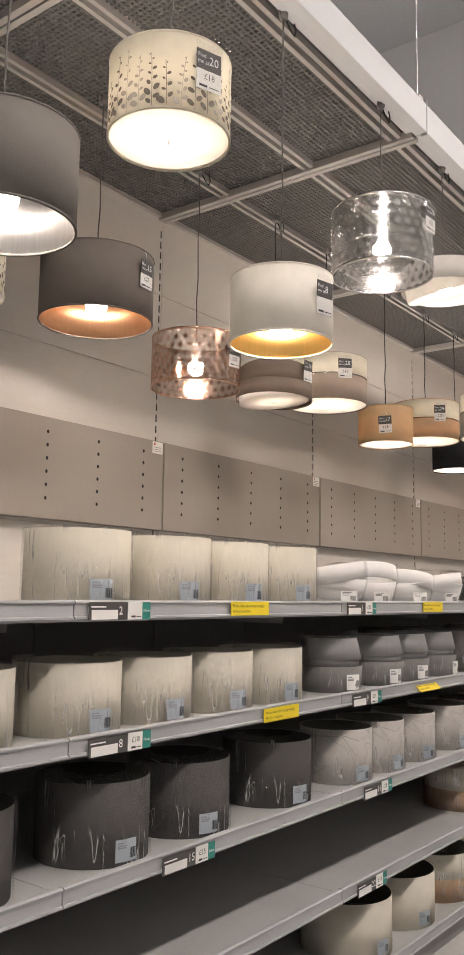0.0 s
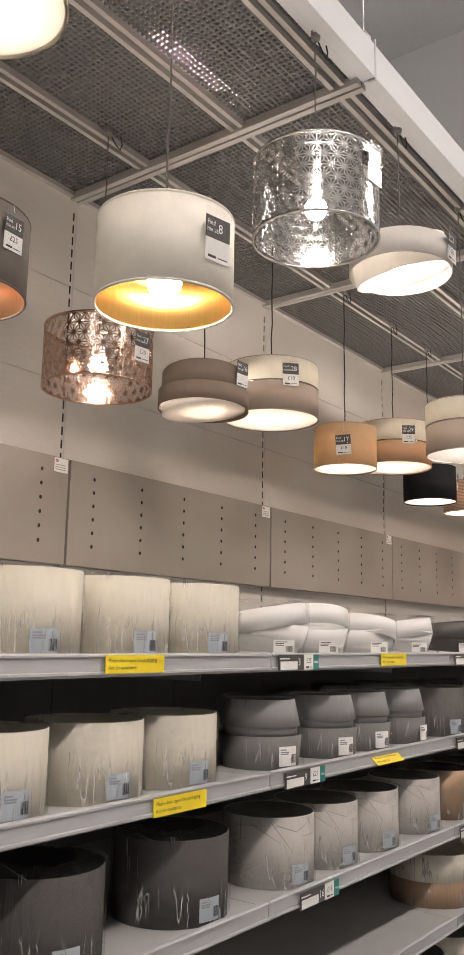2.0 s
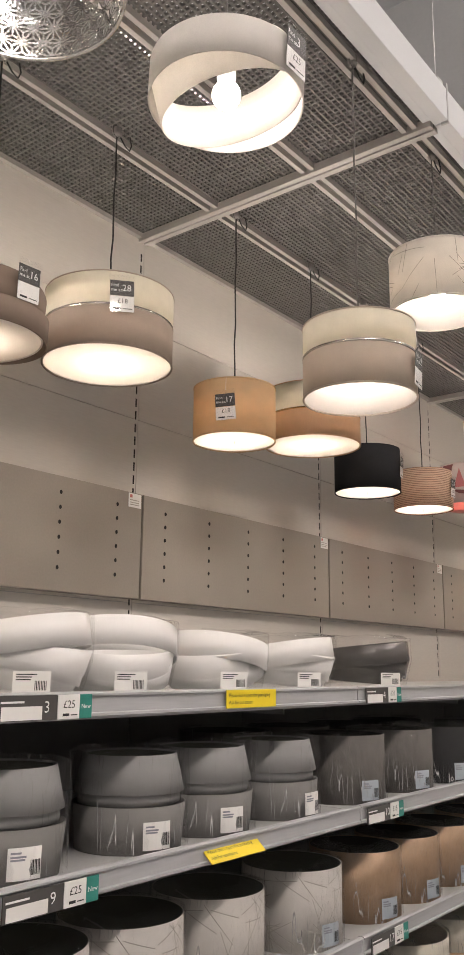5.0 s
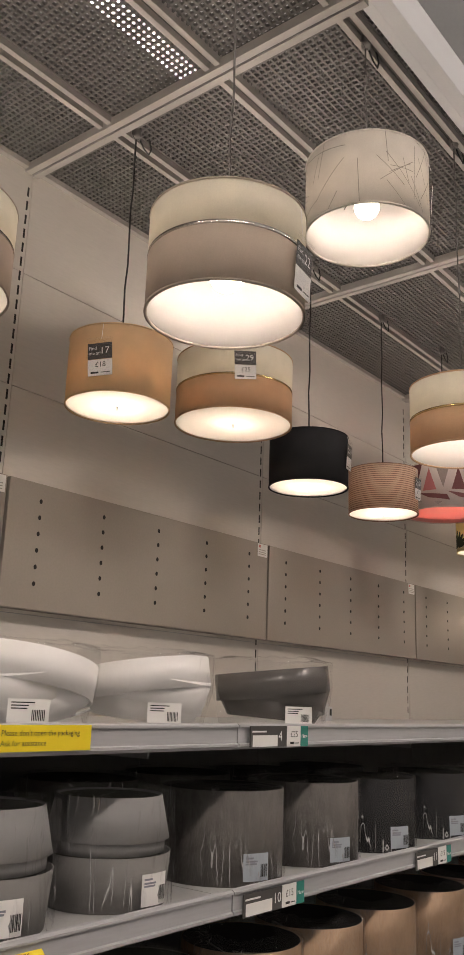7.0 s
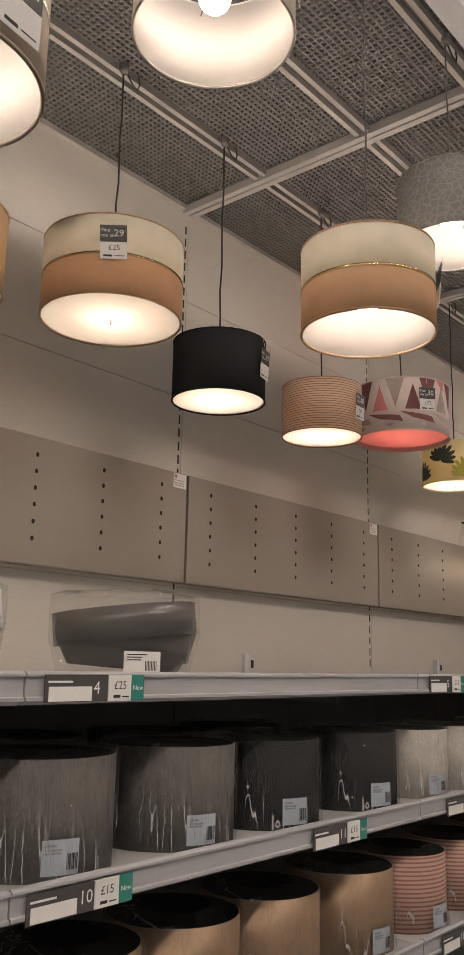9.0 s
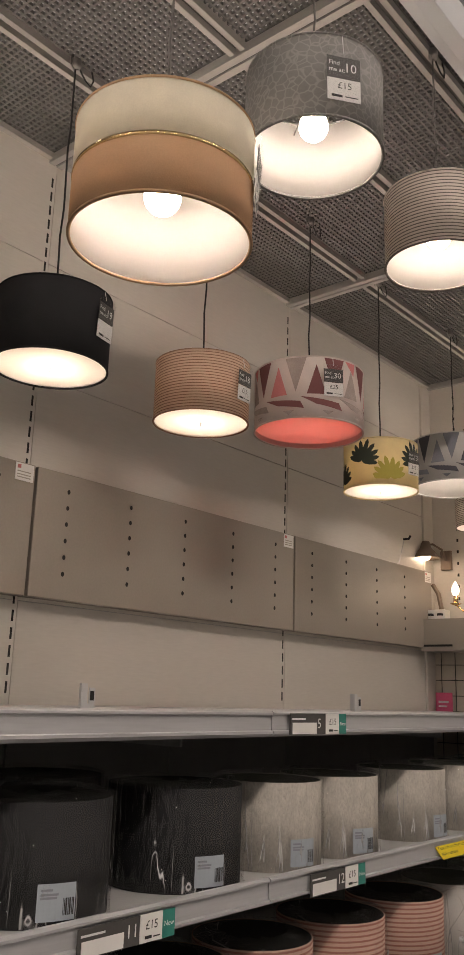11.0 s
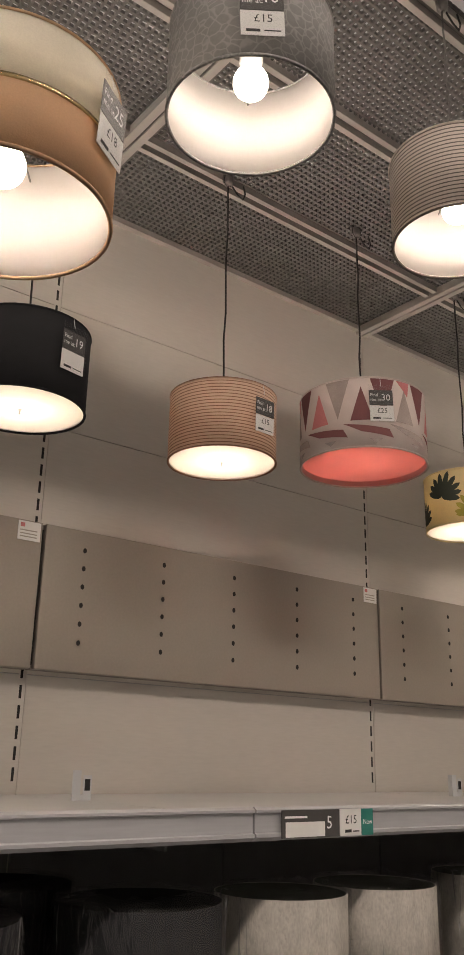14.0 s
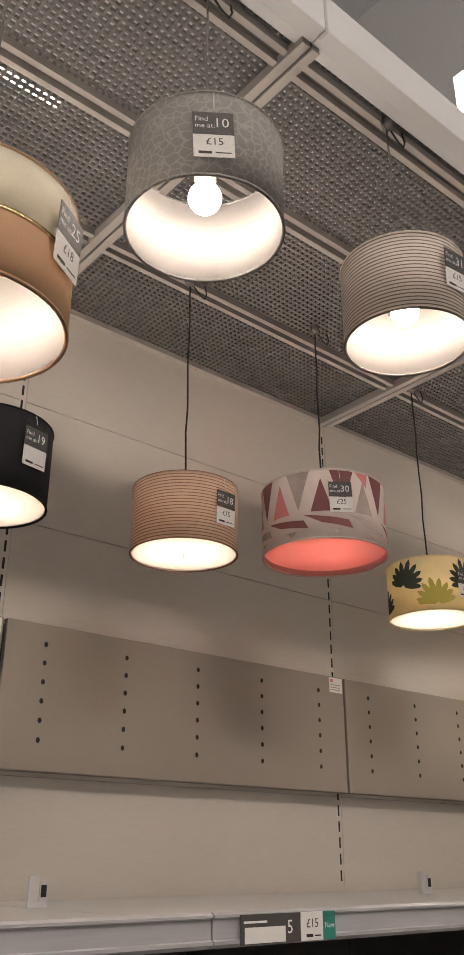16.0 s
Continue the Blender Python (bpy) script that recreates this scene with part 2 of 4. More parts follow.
M_STRIPEG = striped("grey_stripe_cloth", (0.66, 0.58, 0.51), (0.16, 0.135, 0.12), 0.0088, 0.30, 0.15)
M_STRIPEP = striped("pink_stripe_cloth", (0.58, 0.38, 0.30), (0.34, 0.14, 0.11), 0.011, 0.4)
M_INK = mat("dark_print", (0.16, 0.14, 0.12), 0.8)
M_INK2 = mat("grey_print", (0.42, 0.39, 0.35), 0.8)
M_PLUM = mat("plum_print", (0.20, 0.075, 0.075), 0.8)
M_ROSE = mat("rose_print", (0.62, 0.22, 0.22), 0.8)
M_HATCH = mat("hatched_print", (0.40, 0.33, 0.30), 0.8, fine=700, var=0.3)
M_NAVY = mat("slate_print", (0.10, 0.10, 0.12), 0.8)
M_SLATE = mat("blue_grey_print", (0.26, 0.27, 0.31), 0.8)
M_LEAFD = mat("dark_leaf_print", (0.05, 0.06, 0.045), 0.8)
M_LEAFY = mat("olive_leaf_print", (0.42, 0.37, 0.08), 0.8)
M_TAGB = mat("charcoal_card", (0.07, 0.067, 0.065), 0.5)
M_TAGW = mat("white_card", (0.80, 0.79, 0.77), 0.5, var=0.02)
M_TEAL = mat("teal_card", (0.03, 0.23, 0.19), 0.5)
M_YEL = mat("yellow_card", (0.85, 0.66, 0.03), 0.45, var=0.03)
M_TXTW = mat("white_ink", (0.85, 0.85, 0.85), 0.6)
M_TXTB = mat("black_ink", (0.03, 0.03, 0.03), 0.6)
M_LABEL = mat("pale_blue_label", (0.38, 0.43, 0.48), 0.45, var=0.03)
M_GREYT = cloth("mid_grey_cloth", (0.21, 0.205, 0.20), 0.0)
M_GREYL = cloth("light_grey_cloth", (0.33, 0.33, 0.33), 0.0)
M_DKWRAP = cloth("charcoal_cloth", (0.085, 0.08, 0.08), 0.0)
M_TEXG = mat("grey_textured_cloth", (0.125, 0.116, 0.108), 0.7, var=0.35, scale=60, fine=300, bump=0.3, stretch=(1, 1, 0.5))
M_LTEX = mat("pale_marbled_cloth", (0.52, 0.49, 0.44), 0.7, var=0.25, scale=40, fine=260, bump=0.2, stretch=(1, 1, 0.5))
M_BRONZE = mat("bronze_sheen_cloth", (0.36, 0.24, 0.15), 0.45, metal=0.35, var=0.2, scale=40, stretch=(1, 1, 0.4))
M_OLIVE = mat("shaded_olive_lining", (0.10, 0.10, 0.08), 0.6)
M_WHITEP = mat("white_plastic_shade", (0.80, 0.79, 0.78), 0.35, var=0.02)
M_GREYP = mat("grey_gloss_shade", (0.10, 0.093, 0.09), 0.22, var=0.05)
M_PINK = mat("magenta_card", (0.62, 0.10, 0.22), 0.5)
M_SIGN = mat("grey_sign_card", (0.18, 0.17, 0.17), 0.5)
M_TILE = mat("cream_tile_board", (0.55, 0.50, 0.43), 0.4, var=0.05)
M_WIRE = mat("black_wire", (0.03, 0.03, 0.03), 0.5)
M_LETTER = mat("lit_letter_face", (1.0, 0.98, 0.95), 0.5, emit=5.0)
M_LETSIDE = mat("letter_return", (0.35, 0.38, 0.40), 0.4)
M_GLASS = film_material("clear_glass", 0.06, 0.03, 0.0)


# ---------------- mesh helpers ----------------
def finish(name, bm, material, smooth=False):
    me = bpy.data.meshes.new(name)
    bm.normal_update()
    bm.to_mesh(me)
    bm.free()
    me.materials.append(material)
    if smooth:
        for p in me.polygons:
            p.use_smooth = True
    return me


def part(name, bm, material, parent, label="", smooth=False, at=None):
    ob = new(name, finish(name, bm, material, smooth))
    ob.parent = parent
    if at is not None:
        ob.location = at
    if label:
        tagged(ob, label)
    return ob


def thing(name, label, category, place=(0, 0, 0), group="", kind="", turn=0.0):
    ob = new(name)
    ob.empty_display_size = 0.05
    ob.matrix_basis = pose(*place, 0, 0, turn)
    return tagged(ob, label, category, group, kind)


def box(bm, x0, x1, y0, y1, z0, z1):
    v = [bm.verts.new(p) for p in ((x0, y0, z0), (x1, y0, z0), (x1, y1, z0), (x0, y1, z0), (x0, y0, z1), (x1, y0, z1), (x1, y1, z1), (x0, y1, z1))]
    for f in ((0, 3, 2, 1), (4, 5, 6, 7), (0, 1, 5, 4), (1, 2, 6, 5), (2, 3, 7, 6), (3, 0, 4, 7)):
        bm.faces.new([v[i] for i in f])
    return v


def boxes(*specs):
    bm = bmesh.new()
    for s in specs:
        box(bm, *s)
    return bm


def bevelled(x0, x1, y0, y1, z0, z1, r=0.003):
    bm = boxes((x0, x1, y0, y1, z0, z1))
    bmesh.ops.bevel(bm, geom=bm.edges[:], offset=r, segments=2, affect="EDGES", profile=0.6)
    return bm


def lathe(profile, seg=64, closed=True, bm=None, z0=0.0):
    bm = bm or bmesh.new()
    rings = []
    for r, z in profile:
        rings.append([bm.verts.new((r * math.cos(2 * math.pi * i / seg), r * math.sin(2 * math.pi * i / seg), z + z0)) for i in range(seg)])
    n = len(rings)
    for k in range(n if closed else n - 1):
        a, b = rings[k], rings[(k + 1) % n]
        for i in range(seg):
            j = (i + 1) % seg
            bm.faces.new((a[i], a[j], b[j], b[i]))
    return bm


def ring(r, h, z=0.0, t=0.0016, seg=72):
    return lathe([(r, z), (r, z + h), (r - t, z + h), (r - t, z)], seg)


def disc(r, z, t=0.002, seg=48):
    return lathe([(0.0005, z), (r, z), (r, z + t), (0.0005, z + t)], seg)


def rod(bm, a, b, r, seg=6):
    a, b = Vector(a), Vector(b)
    d = b - a
    q = d.to_track_quat("Z", "Y")
    rings = []
    for p in (a, b):
        rings.append([bm.verts.new(p + q @ Vector((r * math.cos(2 * math.pi * i / seg), r * math.sin(2 * math.pi * i / seg), 0))) for i in range(seg)])
    for i in range(seg):
        j = (i + 1) % seg
        bm.faces.new((rings[0][i], rings[0][j], rings[1][j], rings[1][i]))
    bm.faces.new(rings[0][::-1])
    bm.faces.new(rings[1])


def path_rod(points, r, seg=6):
    """A round rod swept along the points as one skin."""
    bm = bmesh.new()
    pts = [Vector(p) for p in points]
    rings = []
    for i, p in enumerate(pts):
        d = (pts[min(i + 1, len(pts) - 1)] - pts[max(i - 1, 0)]).normalized()
        side = d.cross(Vector((0.31, 0.95, 0.04))).normalized()
        up = d.cross(side)
        rings.append([bm.verts.new(p + side * (r * math.cos(2 * math.pi * k / seg)) + up * (r * math.sin(2 * math.pi * k / seg))) for k in range(seg)])
    for a, b in zip(rings, rings[1:]):
        for k in range(seg):
            j = (k + 1) % seg
            bm.faces.new((a[k], a[j], b[j], b[k]))
    bm.faces.new(rings[0][::-1])
    bm.faces.new(rings[-1])
    return bm


def ball(r, z=0.0, seg=24, squash=1.0):
    n = 14
    prof = [(max(r * math.sin(math.pi * k / n), 0.0004), z - r * squash * math.cos(math.pi * k / n)) for k in range(n + 1)]
    return lathe(prof, seg, closed=False)


def clip_u(poly, lo, hi):
    """A convex polygon cut to lo <= u <= hi."""
    for side, lim in ((1, lo), (-1, hi)):
        res = []
        for i, p in enumerate(poly):
            q = poly[(i + 1) % len(poly)]
            dp, dq = side * (p[0] - lim), side * (q[0] - lim)
            if dp >= 0:
                res.append(p)
            if dp * dq < 0:
                k = dp / (dp - dq)
                res.append((lim, p[1] + k * (q[1] - p[1])))
        poly = res
        if len(poly) < 3:
            return []
    return poly


def wrapped_polys(polys, r, step=0.012, bm=None):
    """Flat convex shapes (u along the cloth, v up) laid on a drum of radius r."""
    bm = bm or bmesh.new()
    for poly in polys:
        us = [p[0] for p in poly]
        k0, k1 = math.floor(min(us) / step), math.ceil(max(us) / step)
        for k in range(k0, k1):
            c = clip_u(poly, k * step, (k + 1) * step)
            if len(c) < 3:
                continue
            vs = [bm.verts.new((r * math.cos(u / r), r * math.sin(u / r), v)) for u, v in c]
            try:
                bm.faces.new(vs)
            except ValueError:
                pass
    bmesh.ops.remove_doubles(bm, verts=bm.verts[:], dist=0.00001)
    return bm


def stroke(p, q, w):
    d = Vector((q[0] - p[0], q[1] - p[1]))
    if d.length < 1e-6:
        return []
    n = Vector((-d.y, d.x)).normalized() * (w / 2)
    return [(p[0] + n.x, p[1] + n.y), (p[0] - n.x, p[1] - n.y), (q[0] - n.x, q[1] - n.y), (q[0] + n.x, q[1] + n.y)]


def oval(u, v, a, b, turn=0.0, n=10):
    c, s = math.cos(turn), math.sin(turn)
    return [(u + a * math.cos(2 * math.pi * i / n) * c - b * math.sin(2 * math.pi * i / n) * s, v + a * math.cos(2 * math.pi * i / n) * s + b * math.sin(2 * math.pi * i / n) * c) for i in range(n)]


def lettering(text, size, m, parent, material, align="LEFT", name="lettering"):
    cu = bpy.data.curves.new(name, "FONT")
    cu.body = text
    cu.size = size
    cu.align_x = align
    cu.align_y = "CENTER"
    cu.resolution_u = 2
    cu.materials.append(material)
    ob = new(name, cu)
    ob.parent = parent
    ob.matrix_basis = m
    return ob


# Writing that stands upright and faces +x
FACE_X = Matrix(((0, 0, 1, 0), (1, 0, 0, 0), (0, 1, 0, 0), (0, 0, 0, 1)))


def facing(x, y, z):
    return Matrix.Translation((x, y, z)) @ FACE_X


# ---------------- store shell ----------------
def shell(name, spec, material):
    ob = new(name, finish(name, boxes(spec), material))
    return tagged(ob, kind="structure")


tagged(shell("floor", (-9, 7, -5, 8.3, -0.1, 0), M_FLOOR), "polished pale grey store floor", "floor")
tagged(shell("wall_west", (-9.2, -9, -5, 8.3, 0, 7.6), M_STORE), "plain grey store wall", "wall")
tagged(shell("wall_east", (7, 7.2, -5, 8.3, 0, 7.6), M_STORE), "plain grey store wall", "wall")
tagged(shell("wall_south", (-9, 7, -5.2, -5, 0, 7.6), M_STORE), "plain grey store wall", "wall")
tagged(shell("wall_north", (-9, 7, 8.1, 8.3, 0, 7.6), M_STORE), "grey store wall behind a lit letter", "wall")
roof = tagged(shell("ceiling_store", (-9, 7, -5, 8.3, 7.6, 7.8), M_ROOF), "pale grey store roof lining", "ceiling")
for y in (-2.0, 1.5, 5.0):
    ob = new("roof_beam", finish("roof_beam", boxes((-8.9, 6.9, y - 0.06, y + 0.06, 7.32, 7.59), (-8.9, 6.9, y - 0.11, y + 0.11, 7.30, 7.32)), M_ROOF))
    tagged(ob, "painted steel roof beam under the store roof", "roof beam", "roof beams", "structure")


def strip_light(x, y0, y1, z):
    t = thing("strip_light", "long lit white strip light hanging from the roof", "strip light", (x, (y0 + y1) / 2, z), "store strip lights")
    h = (y1 - y0) / 2
    part("housing", boxes((-0.03, 0.03, -h, h, 0.062, 0.085)), M_FASCIA, t)
    part("diffuser", bevelled(-0.085, 0.085, -h + 0.02, h - 0.02, 0.0, 0.06, 0.01), M_TUBE, t, "glowing white diffuser")
    for s in (-0.7, 0.7):
        part("hanger", path_rod([(0, s * h, 0.085), (0, s * h, 7.6 - z)], 0.003), M_STEEL, t)


# Three unseen strip lights, added over the aisle as its general light.
for y0 in (-3.2, 0.6, 4.4):
    strip_light(1.3, y0, y0 + 2.2, 4.9)
strip_light(-3.22, 3.9, 5.7, 5.0)

# ---------------- open-cell ceiling ----------------
Y0, Y1 = -1.4, END
X0, X1 = WALL, -1.175
RUNNERS = (-1.245, -1.625, -2.043)
SEAMS = [2.674 + 1.3055 * k for k in range(-3, 5)]
ceiling = thing("ceiling", "dark grey open-cell mesh ceiling hung on pale rails", "ceiling", kind="structure")
bm = bmesh.new()
PITCH = 0.0185
for i in range(int((X1 - X0) / PITCH) + 1):
    x = X0 + i * PITCH
    box(bm, x - 0.0032, x + 0.0032, Y0, Y1, CEIL + 0.016, CEIL + 0.026)
for i in range(int((Y1 - Y0) / PITCH) + 1):
    y = Y0 + i * PITCH
    box(bm, X0, X1, y - 0.0032, y + 0.0032, CEIL + 0.0165, CEIL + 0.0265)
part("mesh_panel", bm, M_MESH, ceiling)


def channel_y(bm, gm, x, y0, y1, w=0.052):
    """A channel rail along y, open below: two lips and a recessed back."""
    box(bm, x - w / 2, x - w / 2 + 0.016, y0, y1, CEIL - 0.006, CEIL + 0.03)
    box(bm, x + w / 2 - 0.016, x + w / 2, y0, y1, CEIL - 0.006, CEIL + 0.03)
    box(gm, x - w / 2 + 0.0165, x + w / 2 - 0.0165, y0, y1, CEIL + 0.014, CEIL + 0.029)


bm, gm = bmesh.new(), bmesh.new()
for x in RUNNERS:
    channel_y(bm, gm, x, Y0, Y1)
for s in SEAMS:
    box(bm, X0 + 0.003, X1, s - 0.026, s - 0.004, CEIL - 0.016, CEIL + 0.013)
    box(bm, X0 + 0.003, X1, s + 0.004, s + 0.026, CEIL - 0.016, CEIL + 0.013)
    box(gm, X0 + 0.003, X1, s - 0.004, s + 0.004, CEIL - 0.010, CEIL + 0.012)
box(bm, X0 + 0.001, X0 + 0.022, Y0, Y1, CEIL - 0.004, CEIL + 0.015)
part("rail", bm, M_RAIL, ceiling)
part("shaded_rail_groove", gm, M_GROOVESHADE, ceiling)

fascia = thing("ceiling_beam", "white painted edge beam with joints hung on wires", "beam", kind="structure")
for a, b in zip(SEAMS, SEAMS[1:] + [END]):
    f = part("beam_section", bevelled(-1.172, -1.128, a + 0.0015, b - 0.0015, CEIL - 0.004, CEIL + 0.108, 0.003), M_FASCIA, fascia)
    part("lip", boxes((-1.20, -1.1725, a + 0.0015, b - 0.0015, CEIL + 0.002, CEIL + 0.010)), M_FASCIA, f)
for s in SEAMS[1:]:
    part("joint_plate", boxes((-1.150, -1.126, s - 0.004, s + 0.004, CEIL - 0.012, CEIL + 0.125)), M_STEEL, fascia)
    part("wire", path_rod([(-1.15, s - 0.03, CEIL + 0.10), (-1.15, s - 0.03, 7.6)], 0.0022), M_STEEL, fascia)
    part("clip", bevelled(-1.166, -1.134, s - 0.05, s - 0.01, CEIL + 0.108, CEIL + 0.13, 0.004), M_STEEL, fascia)

# ---------------- back wall ----------------
wall = thing("wall_display", "pale warm grey steel panel wall with slotted uprights", "wall", kind="structure")
part("core", boxes((WALL - 0.08, WALL - 0.006, Y0, END + 0.1, 0, CEIL + 0.35)), M_STORE, wall)
ROWS_Z = [1.44, 1.74, 2.10, 2.43, 2.81, CEIL + 0.02]
ALL_SEAMS = [Y0] + SEAMS[1:] + [END]
for a, b in zip(ALL_SEAMS, ALL_SEAMS[1:]):
    for z0, z1 in zip(ROWS_Z, ROWS_Z[1:]):
        part("panel", boxes((WALL - 0.006, WALL, a + 0.011, b - 0.011, z0 + 0.0012, z1 - 0.0012)), M_WALL, wall)
for s in SEAMS[1:]:
    u = part("upright", boxes((WALL - 0.006, WALL - 0.002, s - 0.0105, s + 0.0105, 0.0, CEIL)), M_WALL, wall, "slotted steel upright")
    bm = bmesh.new()
    z = 1.48
    while z < CEIL - 0.06:
        box(bm, WALL - 0.0055, WALL - 0.0012, s - 0.006, s + 0.001, z, z + 0.033)
        z += 0.05
    part("slot", bm, M_SLOT, u)

# ---------------- perforated upper panels ----------------
PEG_X = -2.371
bm = bmesh.new()
vs = [[bm.verts.new((x, 0.0058 * math.cos(a), 0.0075 * math.sin(a))) for a in [2 * math.pi * i / 8 for i in range(8)]] for x in (0.0002, 0.0012)]
bm.faces.new(vs[1])
for i in range(8):
    bm.faces.new((vs[0][i], vs[0][(i + 1) % 8], vs[1][(i + 1) % 8], vs[1][i]))
PEG_HOLE = finish("peg_hole", bm, M_SLOT)
for k, s in enumerate(SEAMS[:-1]):
    e = SEAMS[k + 1]
    if k == len(SEAMS) - 2:
        e = END - 0.10
    t = thing("perforated_panel", "taupe steel panel with columns of dark peg holes", "wall panel", (PEG_X, s, 1.751), "perforated panels along the wall")
    w = e - s
    part("face", bevelled(-0.018, 0.0, 0.0055, w - 0.0055, 0, 0.382, 0.002), M_PEG, t)
    part("top_return", boxes((-0.047, -0.0185, 0.004, w - 0.004, 0.369, 0.382)), M_PEGSIDE, t)
    part("bottom_return", boxes((-0.047, -0.0185, 0.004, w - 0.004, 0.0, 0.012)), M_PEGSIDE, t)
    for c in range(5):
        for r in range(6):
            y, z = 0.125 + 0.2627 * c, 0.327 - 0.0501 * r
            if y > w - 0.05:
                continue
            hole = new("peg_hole", PEG_HOLE)
            hole.parent = t
            hole.location = (0, y, z)
    # A near-black strip added behind the open gap to darken it.
    part("joint", boxes((-0.03, -0.02, -0.008, 0.008, 0.002, 0.379)), M_SLOT, t, "dark strip behind the panel gap, standing for its shade")
    card = part("price_card", boxes((0.0005, 0.002, w - 0.076, w - 0.012, 0.327, 0.378)), M_TAGW, t, "small white printed card")
    part("print", boxes((0.0021, 0.0025, w - 0.070, w - 0.058, 0.362, 0.373)), M_ROSE, card)
    part("print", boxes(*[(0.0021, 0.0025, w - 0.070, w - 0.022, z, z + 0.003) for z in (0.335, 0.343, 0.352)]), M_INK2, card)

# ---------------- shelving ----------------
JOINT = [1.3675 + 1.3055 * k for k in range(-2, 6)]
SHELF_Z = [1.450, 1.123, 0.783, 0.455, 0.12]
RISE = 0.012     # the edge strip stands above the shelf
for k in range(len(JOINT) - 1):
    a, b = JOINT[k], JOINT[k + 1]
    if k == len(JOINT) - 2:
        b = END - 0.06
    w = b - a
    bay = thing("shelving_bay", "grey steel shelving bay with five deep shelves", "shelving", (0, a, 0), "shelving bays along the wall")
    part("back_panel", boxes((-2.41, -2.40, 0.004, w / 2 - 0.002, 0.1, 1.42), (-2.41, -2.40, w / 2 + 0.002, w - 0.004, 0.1, 1.42)), M_DARK, bay, "black steel back panel")
    part("plinth", boxes((-2.40, -1.52, 0.002, w - 0.002, 0.0, 0.07)), M_DARK, bay)
    for z in SHELF_Z:
        sh = part("shelf", boxes((-2.40, LIP - 0.0215, 0.0015, w - 0.0015, z - 0.028, z)), M_SHELF, bay)
        h = 0.048
        bm = bmesh.new()
        zs = z + RISE
        prof = [(0.0, zs - h), (0.004, zs - h - 0.003), (0.0145, zs - h + 0.004), (0.0145, zs - h + 0.009), (0.011, zs - h + 0.011), (0.011, zs - 0.007), (0.0145, zs - 0.005), (0.0145, zs - 0.001), (0.010, zs + 0.003), (0.0, zs + 0.001)]
        ends = [[bm.verts.new((LIP - 0.021 + p * 1.45, y, q)) for p, q in prof] for y in (0.002, w - 0.002)]
        for i in range(len(prof)):
            j = (i + 1) % len(prof)
            bm.faces.new((ends[0][i], ends[1][i], ends[1][j], ends[0][j]))
        bm.faces.new(ends[0])
        bm.faces.new(ends[1][::-1])
        part("edge_strip", bm, M_STRIP, sh, "ribbed grey plastic edge strip")
        part("bracket", boxes((-2.40, -1.75, 0.004, 0.010, z - 0.075, z - 0.0285)), M_SHELF, sh)

for y in (5.290, 6.598, 3.985):
    t = thing("shelf_bracket", "small white slotted steel bracket on the top shelf", "bracket", (-2.08, y, SHELF_Z[0]), "brackets on the shelf")
    part("plate", boxes((-0.002, 0.0, -0.024, -0.004, 0, 0.062), (-0.03, -0.002, -0.006, -0.004, 0, 0.062)), M_FASCIA, t)
    part("flange", boxes((-0.004, -0.002, 0.004, 0.024, 0, 0.052), (-0.004, -0.002, -0.0035, 0.004, 0, 0.012)), M_FASCIA, t)
    part("slot", boxes((-0.002, -0.0012, 0.007, 0.020, 0.02, 0.044)), M_SLOT, t)


# ---------------- tickets ----------------
def shelf_ticket(y, zi, num, price, new_flag=True, tilt=0.0):
    z = SHELF_Z[zi] + RISE - 0.0225 - (0.008 if zi else 0.002)
    t = thing("shelf_ticket", "charcoal and white price ticket with number " + num, "price ticket", (LIP + 0.0035, y, z), "price tickets on the shelf edges")
    part("number_card", bevelled(-0.001, 0.0012, 0, 0.137, -0.0225, 0.0225, 0.0006), M_TAGB, t, "charcoal card with white number")
    part("name_slip", boxes((0.0013, 0.002, 0.008, 0.100, -0.021, 0.003)), M_TAGW, t)
    part("price_card", bevelled(-0.001, 0.0016, 0.138, 0.192, -0.0225, 0.0225, 0.0006), M_TAGW, t, "white price card")
    part("print", boxes((0.0013, 0.0017, 0.006, 0.058, 0.009, 0.0125)), M_TXTW, t)
    part("print", boxes((0.0017, 0.0021, 0.150, 0.166, -0.017, -0.012), (0.0017, 0.0021, 0.17, 0.186, -0.016, -0.014)), M_TXTB, t)
    lettering(num, 0.030, facing(0.0016, 0.104, 0.0), t, M_TXTW)
    if price:
        lettering("£" + price, 0.020, facing(0.0020, 0.150, 0.004), t, M_TXTB)
    if new_flag:
        part("new_flag", bevelled(-0.001, 0.0012, 0.193, 0.224, -0.0225, 0.0225, 0.0006), M_TEAL, t, "teal flag reading New")
        lettering("New", 0.0125, facing(0.0016, 0.196, 0.0), t, M_TXTW)


